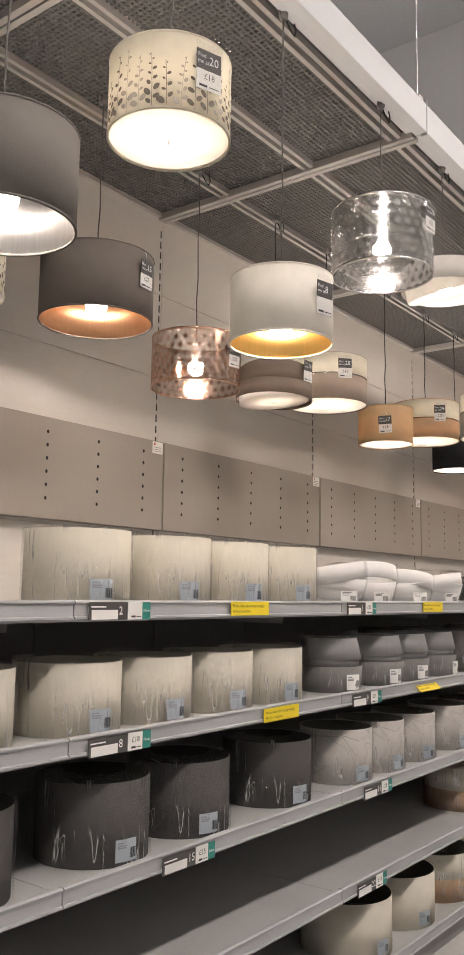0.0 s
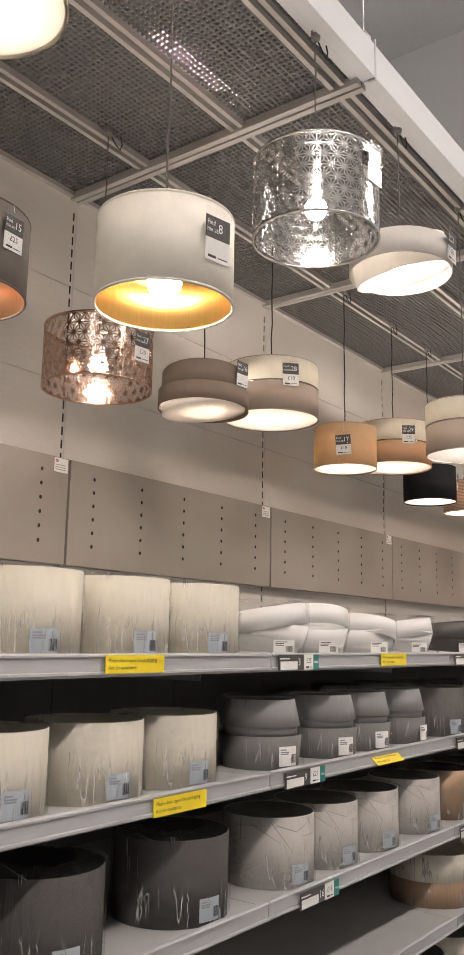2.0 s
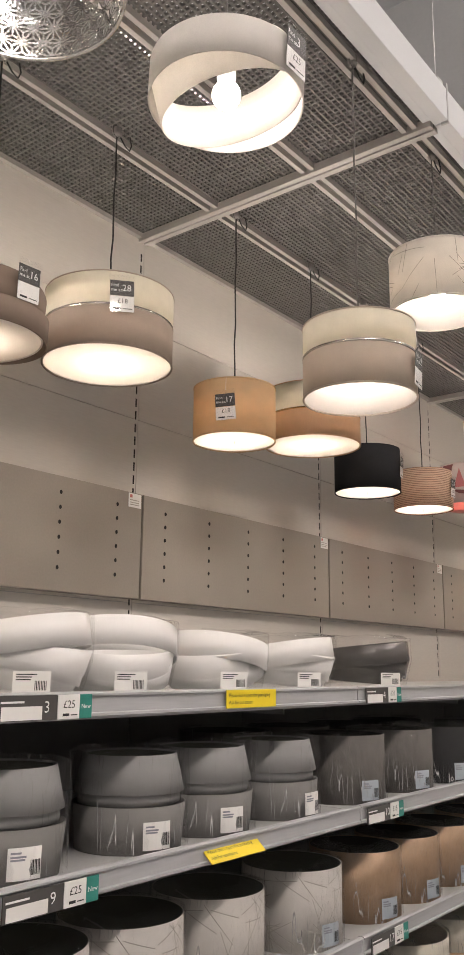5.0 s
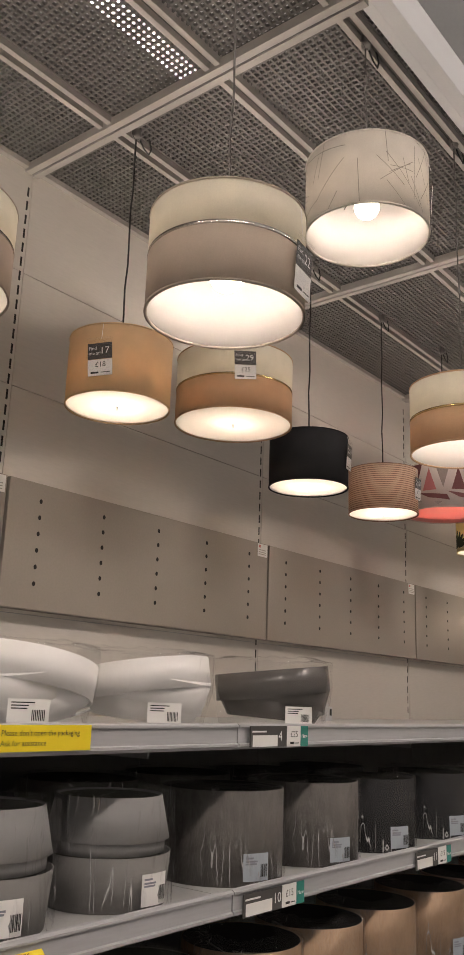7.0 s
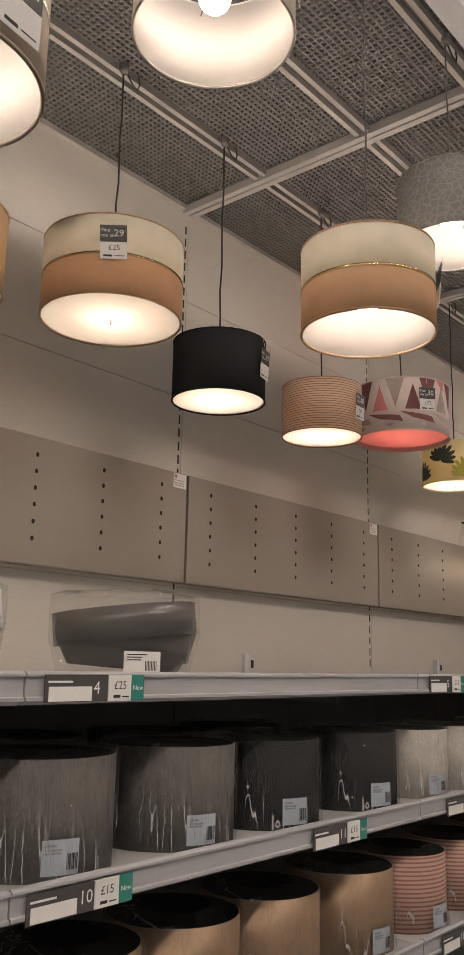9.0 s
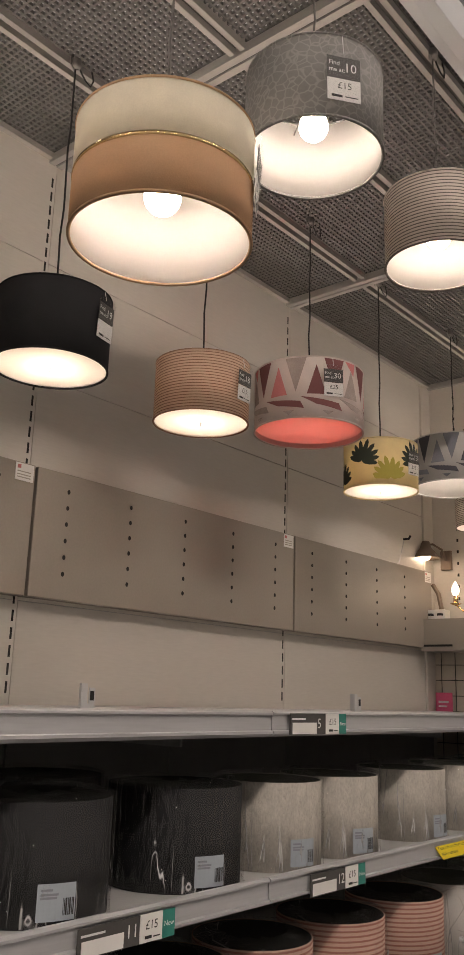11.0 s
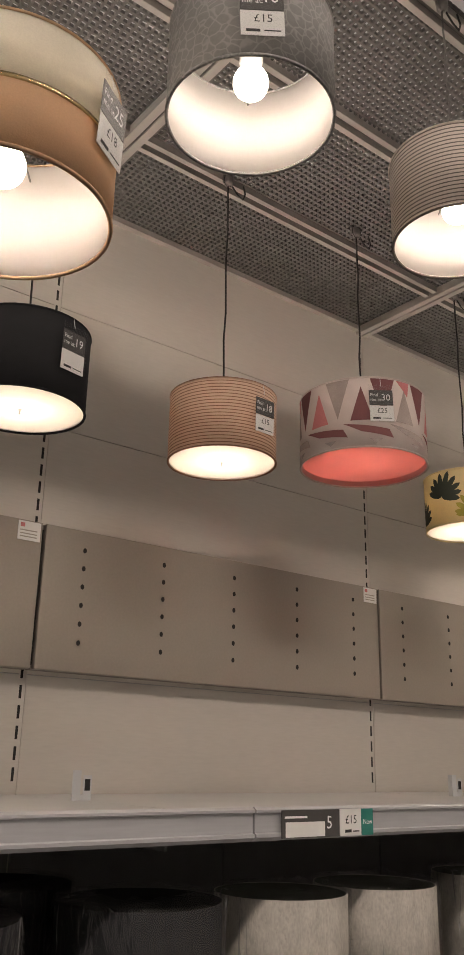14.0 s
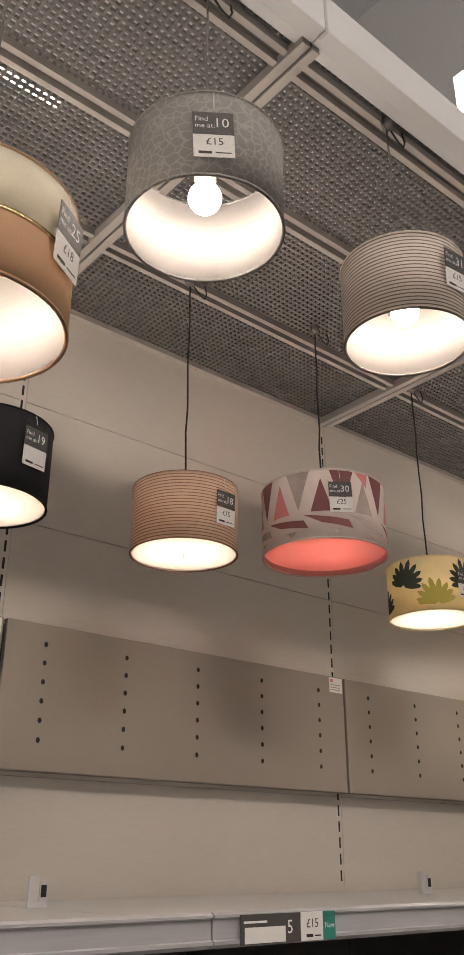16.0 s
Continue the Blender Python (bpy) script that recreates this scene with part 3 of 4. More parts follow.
for y, zi, num, price in ((1.41, 0, "2", ""), (2.70, 0, "3", "25"), (4.012, 0, "4", "25"), (5.338, 0, "5", "15"), (1.425, 1, "8", "18"), (2.738, 1, "9", "25"), (4.004, 1, "10", "15"), (4.775, 1, "11", "15"), (5.42, 1, "12", "15"), (1.71, 2, "15", "25"), (2.82, 2, "16", "18"), (4.01, 2, "17", "15"), (2.77, 3, "22", "18"), (5.37, 2, "18", "15"), (4.03, 3, "23", "")):
    shelf_ticket(y, zi, num, price)


def yellow_notice(y, zi, lean=0.0):
    t = thing("yellow_notice", "yellow card notice clipped to the shelf edge", "notice", (LIP + 0.004, y, SHELF_Z[zi] + RISE - 0.021 - (0.006 if zi else 0.0)), "yellow notices on the shelf edges")
    holder = part("card", bevelled(-0.001, 0.0012, 0, 0.2, -0.021, 0.021, 0.0006), M_YEL, t)
    lettering("Please don't open the packaging", 0.0128, facing(0.0016, 0.008, 0.008), t, M_TXTB)
    lettering("Ask for assistance", 0.0128, facing(0.0016, 0.008, -0.008), t, M_TXTB)
    if lean:
        t.matrix_basis = t.matrix_basis @ Matrix.Rotation(radians(lean), 4, "Y")


yellow_notice(1.993, 0)
yellow_notice(3.35, 0)
yellow_notice(2.172, 1)
yellow_notice(3.286, 1, -48)
yellow_notice(6.015, 1, -40)

# ---------------- pendant lamps ----------------
def hang_tag(t, r, angle, z, num, price):
    """A printed tag on a thread, lying against the shade at that angle."""
    a = radians(angle)
    tag = new("hang_tag")
    tag.parent = t
    tag.matrix_basis = Matrix.Rotation(a, 4, "Z") @ Matrix.Translation((r + 0.007, 0, z)) @ pose(0, 0, 0, 3, 4, 0)
    tagged(tag, "hanging tag, charcoal above white")
    part("number_card", boxes((-0.0006, 0.0006, -0.034, 0.034, 0.002, 0.046)), M_TAGB, tag)
    part("price_card", boxes((-0.0006, 0.0006, -0.034, 0.034, -0.044, 0.0005)), M_TAGW, tag)
    part("sleeve", boxes((0.0022, 0.0025, -0.037, 0.037, -0.047, 0.062)), M_CLEAR, tag)
    lettering("Find\nme at:", 0.0135, facing(0.001, -0.031, 0.025), tag, M_TXTW)
    lettering(num, 0.027, facing(0.001, 0.000, 0.024), tag, M_TXTW)
    if price:
        lettering("£" + price, 0.020, facing(0.001, -0.014, -0.014), tag, M_TXTB)
    part("print", boxes((0.0007, 0.0010, -0.026, -0.004, -0.038, -0.033), (0.0007, 0.0010, 0.002, 0.028, -0.0365, -0.0345)), M_TXTB, tag)
    return tag


def fittings(t, h, bulb_z, z, cord_dark, diffuser_r=0.0, bulb_r=0.030):
    """Bulb, holder, spider ring, cord, hook and ceiling cap."""
    top = CEIL - z
    part("bulb", ball(bulb_r, bulb_z), M_BULB, t, "lit round bulb", True)
    part("lampholder", lathe([(0.017, bulb_z + bulb_r * 0.8), (0.020, bulb_z + bulb_r + 0.012), (0.020, bulb_z + bulb_r + 0.055), (0.008, bulb_z + bulb_r + 0.07), (0.0005, bulb_z + bulb_r + 0.07)], 24, closed=False), M_HOLDER, t, "white lampholder", True)
    z0 = bulb_z + bulb_r + 0.07
    sway = 0.0016
    pts = [(sway * math.sin(2.4 * i), sway * math.cos(1.9 * i) - sway, z0 + (top - 0.02 - z0) * i / 8) for i in range(9)]
    part("cord", path_rod(pts, 0.0027 if cord_dark else 0.0022), M_CORD if cord_dark else M_CORDW, t)
    hook = part("hook", path_rod([(0, -0.02, top + 0.012), (0, -0.02, top - 0.012), (0, -0.008, top - 0.022), (0, 0.004, top - 0.018), (0, 0.01, top + 0.012)], 0.0028), M_GIMBAL, t)
    part("cap", lathe([(0.0005, top - 0.014), (0.012, top - 0.014), (0.014, top - 0.004), (0.014, top + 0.012)], 16, closed=False), M_GIMBAL, t, "", True)
    part("spare_cord", path_rod([(0.0, 0.01, top - 0.008), (0.004, 0.03, top - 0.035), (0.006, 0.05, top - 0.045), (0.004, 0.06, top - 0.02), (0, 0.055, top + 0.01)], 0.0025), M_CORD, t)


def spider(t, r, z, ring_z):
    bm = bmesh.new()
    for i in range(3):
        a = 2 * math.pi * i / 3 + 0.4
        rod(bm, (0.02 * math.cos(a), 0.02 * math.sin(a), ring_z), ((r - 0.003) * math.cos(a), (r - 0.003) * math.sin(a), z), 0.0015)
    lathe([(0.019, ring_z - 0.002), (0.024, ring_z - 0.002), (0.024, ring_z + 0.002), (0.019, ring_z + 0.002)], 24, bm=bm)
    part("spider_ring", bm, M_GIMBAL, t)


def drum(t, r, h, outer, lining, trim=None):
    if len(outer) == 1:
        part("shade", ring(r, h), outer[0], t, "", True)
    else:
        lower, upper, band, share = outer
        part("lower_shade", ring(r, h * share), lower, t, "", True)
        part("upper_shade", ring(r, h * (1 - share), h * share), upper, t, "", True)
        part("metal_band", ring(r + 0.0008, 0.007, h * share - 0.0035, 0.001), band, t, "thin metallic band", True)
    part("lining", ring(r - 0.0018, h - 0.002, 0.001, 0.0012), lining, t, "", True)
    for z in (0.0, h - 0.004):
        part("rim_trim", lathe([(r + 0.0012, z), (r + 0.0016, z + 0.002), (r + 0.0012, z + 0.004), (r - 0.0035, z + 0.004), (r - 0.0045, z + 0.002), (r - 0.0035, z)], 72), trim or outer[0], t, "", True)
    part("seam", boxes((r + 0.0001, r + 0.0006, -0.003, 0.003, 0.004, h - 0.004)), outer[0], t).rotation_euler = (0, 0, radians(70))


def lamp(place, label, r, h, outer, lining, tag=None, diffuser=None, dark_cord=False, bulb_at=None, bulb_r=0.030, group="pendant lamps over the shelves", trim=None, kit=True):
    t = thing("pendant_lamp", label, "pendant lamp", place, group)
    if outer:
        drum(t, r, h, outer, lining, trim)
    if diffuser:
        bulb_r = 0.048
    bz = bulb_at if bulb_at is not None else h * 0.42
    fittings(t, h, bz, place[2], dark_cord, bulb_r=bulb_r)
    if outer:
        spider(t, r, h - 0.03, bz + 0.09)
    if diffuser:
        d = part("diffuser", disc(r - 0.004, 0.006), diffuser, t, "white diffuser disc")
        part("finial", lathe([(0.0005, -0.008), (0.0035, -0.006), (0.002, -0.002), (0.005, 0.0055)], 12, closed=False), M_HOLDER, d, "", True)
    if tag:
        angle, num, price = tag[:3]
        tz = tag[3] if len(tag) > 3 else h * 0.55
        hang_tag(t, r, angle, tz, num, price)
        a = radians(angle)
        top = Vector((r * math.cos(a), r * math.sin(a), h))
        part("thread", path_rod([(top.x, top.y, h), ((r + 0.006) * math.cos(a), (r + 0.006) * math.sin(a), tz + 0.06)], 0.0007, 4), M_TXTW, t)
    return t


def sprig_print(r, h):
    rnd = random.Random(5)
    ink, pale = [], []
    n = 28
    for i in range(n):
        u = 2 * math.pi * r * i / n - math.pi * r
        tall = h * rnd.uniform(0.55, 0.9)
        bend = rnd.uniform(-0.012, 0.012)
        dest = ink if rnd.random() < 0.7 else pale
        pts = [(u + bend * (k / 5) ** 2, 0.006 + (tall - 0.006) * k / 5) for k in range(6)]
        for p, q in zip(pts, pts[1:]):
            dest.append(stroke(p, q, 0.0012))
        m = rnd.randint(7, 12)
        for k in range(m):
            f = (k + 0.6) / m
            v = 0.012 + (tall - 0.012) * f
            s = (1.25 - f) * rnd.uniform(0.0055, 0.0105)
            side = 1 if k % 2 else -1
            dest.append(oval(u + bend * f * f + side * (s + 0.001), v, s, s * 0.62, side * rnd.uniform(0.3, 1.0)))
    return ink, pale


def scratch_print(r, h, n, seed):
    rnd = random.Random(seed)
    res = []
    for i in range(n):
        u, v = rnd.uniform(-math.pi * r, math.pi * r), rnd.uniform(0.01, h - 0.01)
        a, s = rnd.uniform(0, math.pi), rnd.uniform(0.03, 0.075)
        p = [u - s * math.cos(a), v - s * math.sin(a)]
        q = [u + s * math.cos(a), v + s * math.sin(a)]
        for e, o in ((p, q), (q, p)):
            for lim in (0.006, h - 0.006):
                if (e[1] - lim) * (o[1] - lim) < 0 and ((lim < h / 2 and e[1] < lim) or (lim > h / 2 and e[1] > lim)):
                    k = (lim - o[1]) / (e[1] - o[1])
                    e[0], e[1] = o[0] + k * (e[0] - o[0]), lim
        res.append(stroke(p, q, 0.0015))
    return [s for s in res if s]


def harlequin(r, h, seed):
    """Tall triangles over a band of shallow ones; shapes for three inks."""
    rnd = random.Random(seed)
    a, b, c = [], [], []
    n = 9
    w = 2 * math.pi * r / n
    split = h * 0.36
    for i in range(n):
        u = -math.pi * r + i * w
        k = i % 3
        up = [(u + 0.06 * w, split + 0.004), (u + 0.55 * w, split + 0.004), (u + 0.3 * w, split + (h - split) * 0.78)]
        down = [(u + 0.5 * w, h - 0.006), (u + 1.05 * w, h - 0.006), (u + 0.78 * w, split + 0.012)]
        (a, c, b)[k].append(up)
        (a, a, c)[k].append(down)
        if k == 1:
            b.append([(u + 0.1 * w, h - 0.006), (u + 0.45 * w, h - 0.006), (u + 0.4 * w, h - 0.05)])
        low = [(u - 0.1 * w, split - 0.004), (u + 0.9 * w, split - 0.02), (u + 1.0 * w, split - 0.045), (u + 0.3 * w, split - 0.03)]
        (a, c, a)[k].append(low)
        c.append([(u + 0.45 * w, split - 0.05), (u + 0.75 * w, split - 0.05), (u + 0.6 * w, 0.012)])
    return a, b, c


def leaf_print(r, h):
    rnd = random.Random(3)
    dark, olive = [], []
    n = 8
    for i in range(n):
        u = 2 * math.pi * r * i / n - math.pi * r
        v = h * (0.12 if i % 2 else 0.5)
        lean = rnd.uniform(-1.2, 1.2)
        dest = dark if i % 3 else olive
        for k in range(9):
            a = lean + math.pi / 2 + (k - 4) * 0.36
            ln = 0.085 - 0.006 * abs(k - 4)
            lu, lv = u + 0.55 * ln * math.cos(a), v + 0.55 * ln * math.sin(a)
            lv = min(max(lv, 0.03), h - 0.03)
            o = oval(lu, lv, ln * 0.52, 0.0105, a, 8)
            dest.append([(p, min(max(q, 0.005), h - 0.005)) for p, q in o])
    return dark, olive


def star_lattice(r, h, cols, w):
    """Hemp-leaf lattice: triangles with spokes to their centres, cut from sheet."""
    a = 2 * math.pi * r / cols
    rows = max(2, round(h / (a * math.sqrt(3) / 2)))
    dv = h / rows
    seen, res = set(), []

    def line(p, q):
        key = tuple(sorted(((round(p[0] / a * 6) % (6 * cols), round(p[1] * 1e4)), (round(q[0] / a * 6) % (6 * cols), round(q[1] * 1e4)))))
        if key not in seen:
            seen.add(key)
            res.append(stroke(p, q, w))

    for j in range(rows):
        for i in range(cols):
            o0, o1 = (j % 2) * 0.5, ((j + 1) % 2) * 0.5
            p0, p1 = ((i + o0) * a, j * dv), ((i + 1 + o0) * a, j * dv)
            s = 0.5 if o0 == 0 else 0.5
            top = ((i + o0 + s) * a, (j + 1) * dv)
            top2 = ((i + 1 + o0 + s) * a, (j + 1) * dv)
            for tri in ((p0, p1, top), (p1, top2, top)):
                c = (sum(p[0] for p in tri) / 3, sum(p[1] for p in tri) / 3)
                for k in range(3):
                    line(tri[k], tri[(k + 1) % 3])
                    line(tri[k], c)
    return res


def thicken(bm, t):
    geom = bmesh.ops.extrude_face_region(bm, geom=bm.faces[:])
    for v in [g for g in geom["geom"] if isinstance(g, bmesh.types.BMVert)]:
        d = Vector((v.co.x, v.co.y, 0)).normalized()
        v.co += d * t
    return bm


def lattice_lamp(place, label, r, h, sheet, tag):
    t = lamp(place, label, r, h, None, None, tag, bulb_at=h * 0.42)
    part("lattice", thicken(wrapped_polys(star_lattice(r, h - 0.012, 30, 0.0030), r - 0.001, 0.02), 0.0009), sheet, t, "pierced star pattern in shiny sheet", at=(0, 0, 0.006))
    part("clear_liner", ring(r - 0.0025, h - 0.004, 0.002, 0.0006), M_CLEAR, t, "clear plastic liner", True)
    for z in (0.0, h - 0.007):
        part("rim_trim", lathe([(r + 0.001, z), (r + 0.001, z + 0.007), (r - 0.004, z + 0.007), (r - 0.004, z)], 72), sheet, t, "", True)
    spider(t, r, h * 0.35, h * 0.42 + 0.06)
    return t


def tilted_band(r, h, tilt, turn, z, t=0.003, oval_y=1.0):
    bm = ring(r, h, -h / 2, t, 64)
    m = Matrix.Translation((0, 0, z)) @ Matrix.Rotation(radians(turn), 4, "Z") @ Matrix.Rotation(radians(tilt), 4, "X") @ Matrix.Diagonal((1, oval_y, 1, 1))
    bmesh.ops.transform(bm, matrix=m, verts=bm.verts[:])
    return bm


# front row
lamp((-1.19, 0.865, 2.165), "grey velvet drum shade with a silver lining, lit", 0.145, 0.187, [M_GREYV], M_SILVERL, trim=M_GREYV, bulb_at=0.06, bulb_r=0.036)
t = lamp((-1.18, 1.326, 2.540), "white drum shade printed with dark leafy sprigs, lit", 0.145, 0.187, [M_IVORY], M_LINING, (-14, "20", "18"), M_DIFF)
ink, pale = sprig_print(0.145, 0.187)
part("sprig_print", wrapped_polys(ink, 0.1456), M_INK, t, "dark printed sprigs")["kind"] = "stuff"
part("pale_sprig_print", wrapped_polys(pale, 0.1456), M_INK2, t, "grey printed sprigs")["kind"] = "stuff"
lamp((-1.197, 1.832, 2.172), "cream drum shade with a shining gold lining, lit", 0.144, 0.187, [M_IVORYO], M_GOLD, (-6, "8", "", 0.10), bulb_at=0.055, bulb_r=0.036)
lattice_lamp((-1.183, 2.418, 2.551), "silver pierced drum shade with a star pattern, lit", 0.17, 0.224, M_CHROME, (0, "26", "20", 0.16))
t = lamp((-1.195, 2.964, 2.619), "pale shade of two crossed tilted bands, lit", 0.165, 0.16, None, None, (2, "3", "25", 0.09))
part("outer_band", tilted_band(0.163, 0.084, -2, -7, 0.083), M_WHITEG, t, "greige cloth band", True)
part("inner_band", tilted_band(0.154, 0.098, 16, -22, 0.083, oval_y=0.98), M_WHITE, t, "white cloth band", True)
lamp((-1.232, 3.574, 2.181), "cream over taupe drum shade with silver band, lit", 0.145, 0.194, [M_TAUPE2, M_IVORY, M_SILVERB, 0.56], M_LINING, (12, "22", "", 0.06))
t = lamp((-1.250, 4.124, 2.612), "white drum shade printed with scattered lines, lit", 0.15, 0.193, [M_WHITE], M_LINING, (27, "23", ""))
part("line_print", wrapped_polys(scratch_print(0.150, 0.193, 60, 2), 0.1506), M_INK2, t, "thin printed lines")
lamp((-1.239, 4.637, 2.186), "cream over tan drum shade with brass band, lit", 0.146, 0.195, [M_TAN, M_IVORY, M_BRASS, 0.5], M_LINING, (35, "25", "18"))
lamp((-1.222, 5.037, 2.549), "grey crackled velvet drum shade, lit", 0.141, 0.185, [M_CRACK], M_LINING, (-33, "10", "15", 0.078))
lamp((-1.218, 5.587, 2.546), "grey striped drum shade with ribbed cloth, lit", 0.134, 0.192, [M_STRIPEG], M_LINING, (-2, "31", "15"))
# back row
t = lamp((-1.98, 1.25, 2.315), "white sprig-printed drum shade, lit", 0.19, 0.22, [M_IVORY], M_LINING)
ink, pale = sprig_print(0.19, 0.22)
part("sprig_print", wrapped_polys(ink, 0.1906), M_INK, t, "dark printed sprigs")["kind"] = "stuff"
lamp((-1.952, 1.844, 2.376), "grey velvet drum shade with a copper lining, lit", 0.19, 0.22, [M_GREYV2], M_COPPERL, (10, "15", "25", 0.135), bulb_at=0.06, bulb_r=0.036)
lattice_lamp((-1.991, 2.421, 2.269), "copper pierced drum shade with a star pattern, lit", 0.174, 0.202, M_COPPER, (3, "27", "20", 0.11))
t = lamp((-1.997, 2.971, 2.339), "brown felt shade of crossed bands, lit", 0.165, 0.17, None, None, (2, "16", "", 0.10), dark_cord=True)
part("outer_band", tilted_band(0.168, 0.066, -2, -7, 0.022), M_BROWN, t, "dark brown felt band", True)
part("upper_band", tilted_band(0.157, 0.085, -9, 30, 0.078), M_BROWN, t, "dark brown felt band", True)
part("inner_band", tilted_band(0.154, 0.036, 5, -40, 0.0), M_LINING, t, "white inner band", True)
part("diffuser", tilted_band(0.151, 0.004, 5, -40, -0.014, 0.150), M_DIFF, t, "white diffuser", True)
lamp((-1.992, 3.412, 2.385), "cream over taupe drum shade with silver band and diffuser, lit", 0.193, 0.221, [M_TAUPE, M_IVORY, M_SILVERB, 0.54], M_LINING, (-34, "28", "18", 0.14), M_DIFF, True)
lamp((-1.999, 4.044, 2.289), "beige drum shade of thin veneer with diffuser, lit", 0.146, 0.195, [M_BEIGE], M_LINING, (-64, "17", "18", 0.085), M_DIFF, True)
lamp((-2.005, 4.569, 2.385), "cream over tan drum shade with brass band and diffuser, lit", 0.192, 0.222, [M_TAN, M_IVORY, M_BRASS, 0.5], M_LINING, (-42, "29", "25", 0.135), M_DIFF, True)
lamp((-2.009, 5.025, 2.271), "black drum shade with white diffuser, lit", 0.145, 0.192, [M_BLACK], M_LINING, (18, "19", ""), M_DIFF, True)
lamp((-2.017, 5.604, 2.283), "tan striped drum shade with diffuser, lit", 0.144, 0.187, [M_STRIPE], M_LINING, (8, "18", "15", 0.095), M_DIFF, True)
t = lamp((-1.954, 6.082, 2.363), "pale harlequin-print drum shade with a coral lining, lit", 0.186, 0.212, [M_PINKISH], M_PINKL, (-31, "30", "25", 0.12), dark_cord=True, bulb_at=0.12)
for shapes, m in zip(harlequin(0.186, 0.212, 1), (M_PLUM, M_ROSE, M_HATCH)):
    for one in shapes:
        part("triangle_print", wrapped_polys([one], 0.1866), m, t)
part("pull_thread", path_rod([(0.155, -0.09, 0.09), (0.155, -0.09, 0.0)], 0.001), M_TXTW, t)
part("diffuser", disc(0.181, 0.02), M_PINKL, t, "coral diffuser disc")
t = lamp((-1.999, 6.642, 2.278), "straw-coloured leaf-print drum shade with diffuser, lit", 0.144, 0.185, [M_YELLOW], M_LINING, (-5, "13", "15", 0.09), M_DIFF, True)
for shapes, m in zip(leaf_print(0.144, 0.185), (M_LEAFD, M_LEAFY)):
    for k in range(0, len(shapes), 9):
        part("leaf_print", wrapped_polys(shapes[k:k + 9], 0.1446), m, t)
t = lamp((-1.985, 7.28, 2.42), "grey harlequin-print drum shade, lit", 0.188, 0.215, [M_BLUEISH], M_LINING, (-2, "11", "25"), dark_cord=True)
for shapes, m in zip(harlequin(0.188, 0.215, 1), (M_NAVY, M_SLATE, M_SLATE)):
    for one in shapes:
        part("triangle_print", wrapped_polys([one], 0.1886), m, t)
lamp((-1.99, 7.62, 2.30), "grey striped drum shade with diffuser, lit", 0.145, 0.19, [M_STRIPEG], M_LINING, None, M_DIFF, True)


# ---------------- wrapped goods ----------------
def film_shell(r, h, seed, skirt=0.45):
    """Loose film round a drum: vertical folds, drawn in over the rim."""
    rnd = random.Random(seed)
    seg, rows = 84, 15
    bm = bmesh.new()
    off = Vector((rnd.uniform(0, 50), rnd.uniform(0, 50), rnd.uniform(0, 50)))
    grid = []
    for k in range(rows + 4):
        line = []
        for i in range(seg):
            a = 2 * math.pi * i / seg
            if k <= rows:
                z, rr = 0.002 + (h + 0.004) * k / rows, r + 0.004
            else:
                f = (k - rows) / 3
                z, rr = h + 0.006 + 0.006 * math.sin(f * 2), r + 0.003 - skirt * r * f
            p = Vector((math.cos(a) * 2.6, math.sin(a) * 2.6, z * 7))
            n = noise.noise(p * 2.2 + off) * 0.45 + noise.noise(Vector((p.x * 5 + p.z, p.y * 5, p.z * 1.3)) + off) * 0.4 + noise.noise(p * 7 + off) * 0.3
            amp = 0.011 if k <= rows else 0.013
            if k <= rows:
                rr += abs(n) * amp
            else:
                z += n * amp
            line.append(bm.verts.new((rr * math.cos(a), rr * math.sin(a), z)))
        grid.append(line)
    for k in range(len(grid) - 1):
        for i in range(seg):
            j = (i + 1) % seg
            bm.faces.new((grid[k][i], grid[k][j], grid[k + 1][j], grid[k + 1][i]))
    return bm


def goods_label(t, r, angle, w=0.066, h=0.056, z=0.040, card=None):
    bm = bmesh.new()
    wrapped_polys([[(-w / 2, z - h / 2), (w / 2, z - h / 2), (w / 2, z + h / 2), (-w / 2, z + h / 2)]], r + 0.0022, 0.01, bm)
    lab = part("label", bm, card or M_LABEL, t, "pale printed label with a bar code")
    lab.rotation_euler = (0, 0, radians(angle))
    bm = bmesh.new()
    wrapped_polys([[(u, z - h * 0.36), (u + wd, z - h * 0.36), (u + wd, z + h * 0.1), (u, z + h * 0.1)] for u, wd in [(w * (0.16 + 0.034 * i), w * (0.012 + 0.010 * ((i * 7) % 3))) for i in range(9)]], r + 0.0027, 0.01, bm)
    part("bar_code", bm, M_TXTB, lab)
    bm = bmesh.new()
    wrapped_polys([[(-w * 0.42, v), (-w * 0.42 + ln, v), (-w * 0.42 + ln, v + 0.0035), (-w * 0.42, v + 0.0035)] for v, ln in ((z + h * 0.3, w * 0.3), (z + h * 0.18, w * 0.45), (z + h * 0.09, w * 0.42))], r + 0.0027, 0.01, bm)
    part("print", bm, M_SLATE, lab)


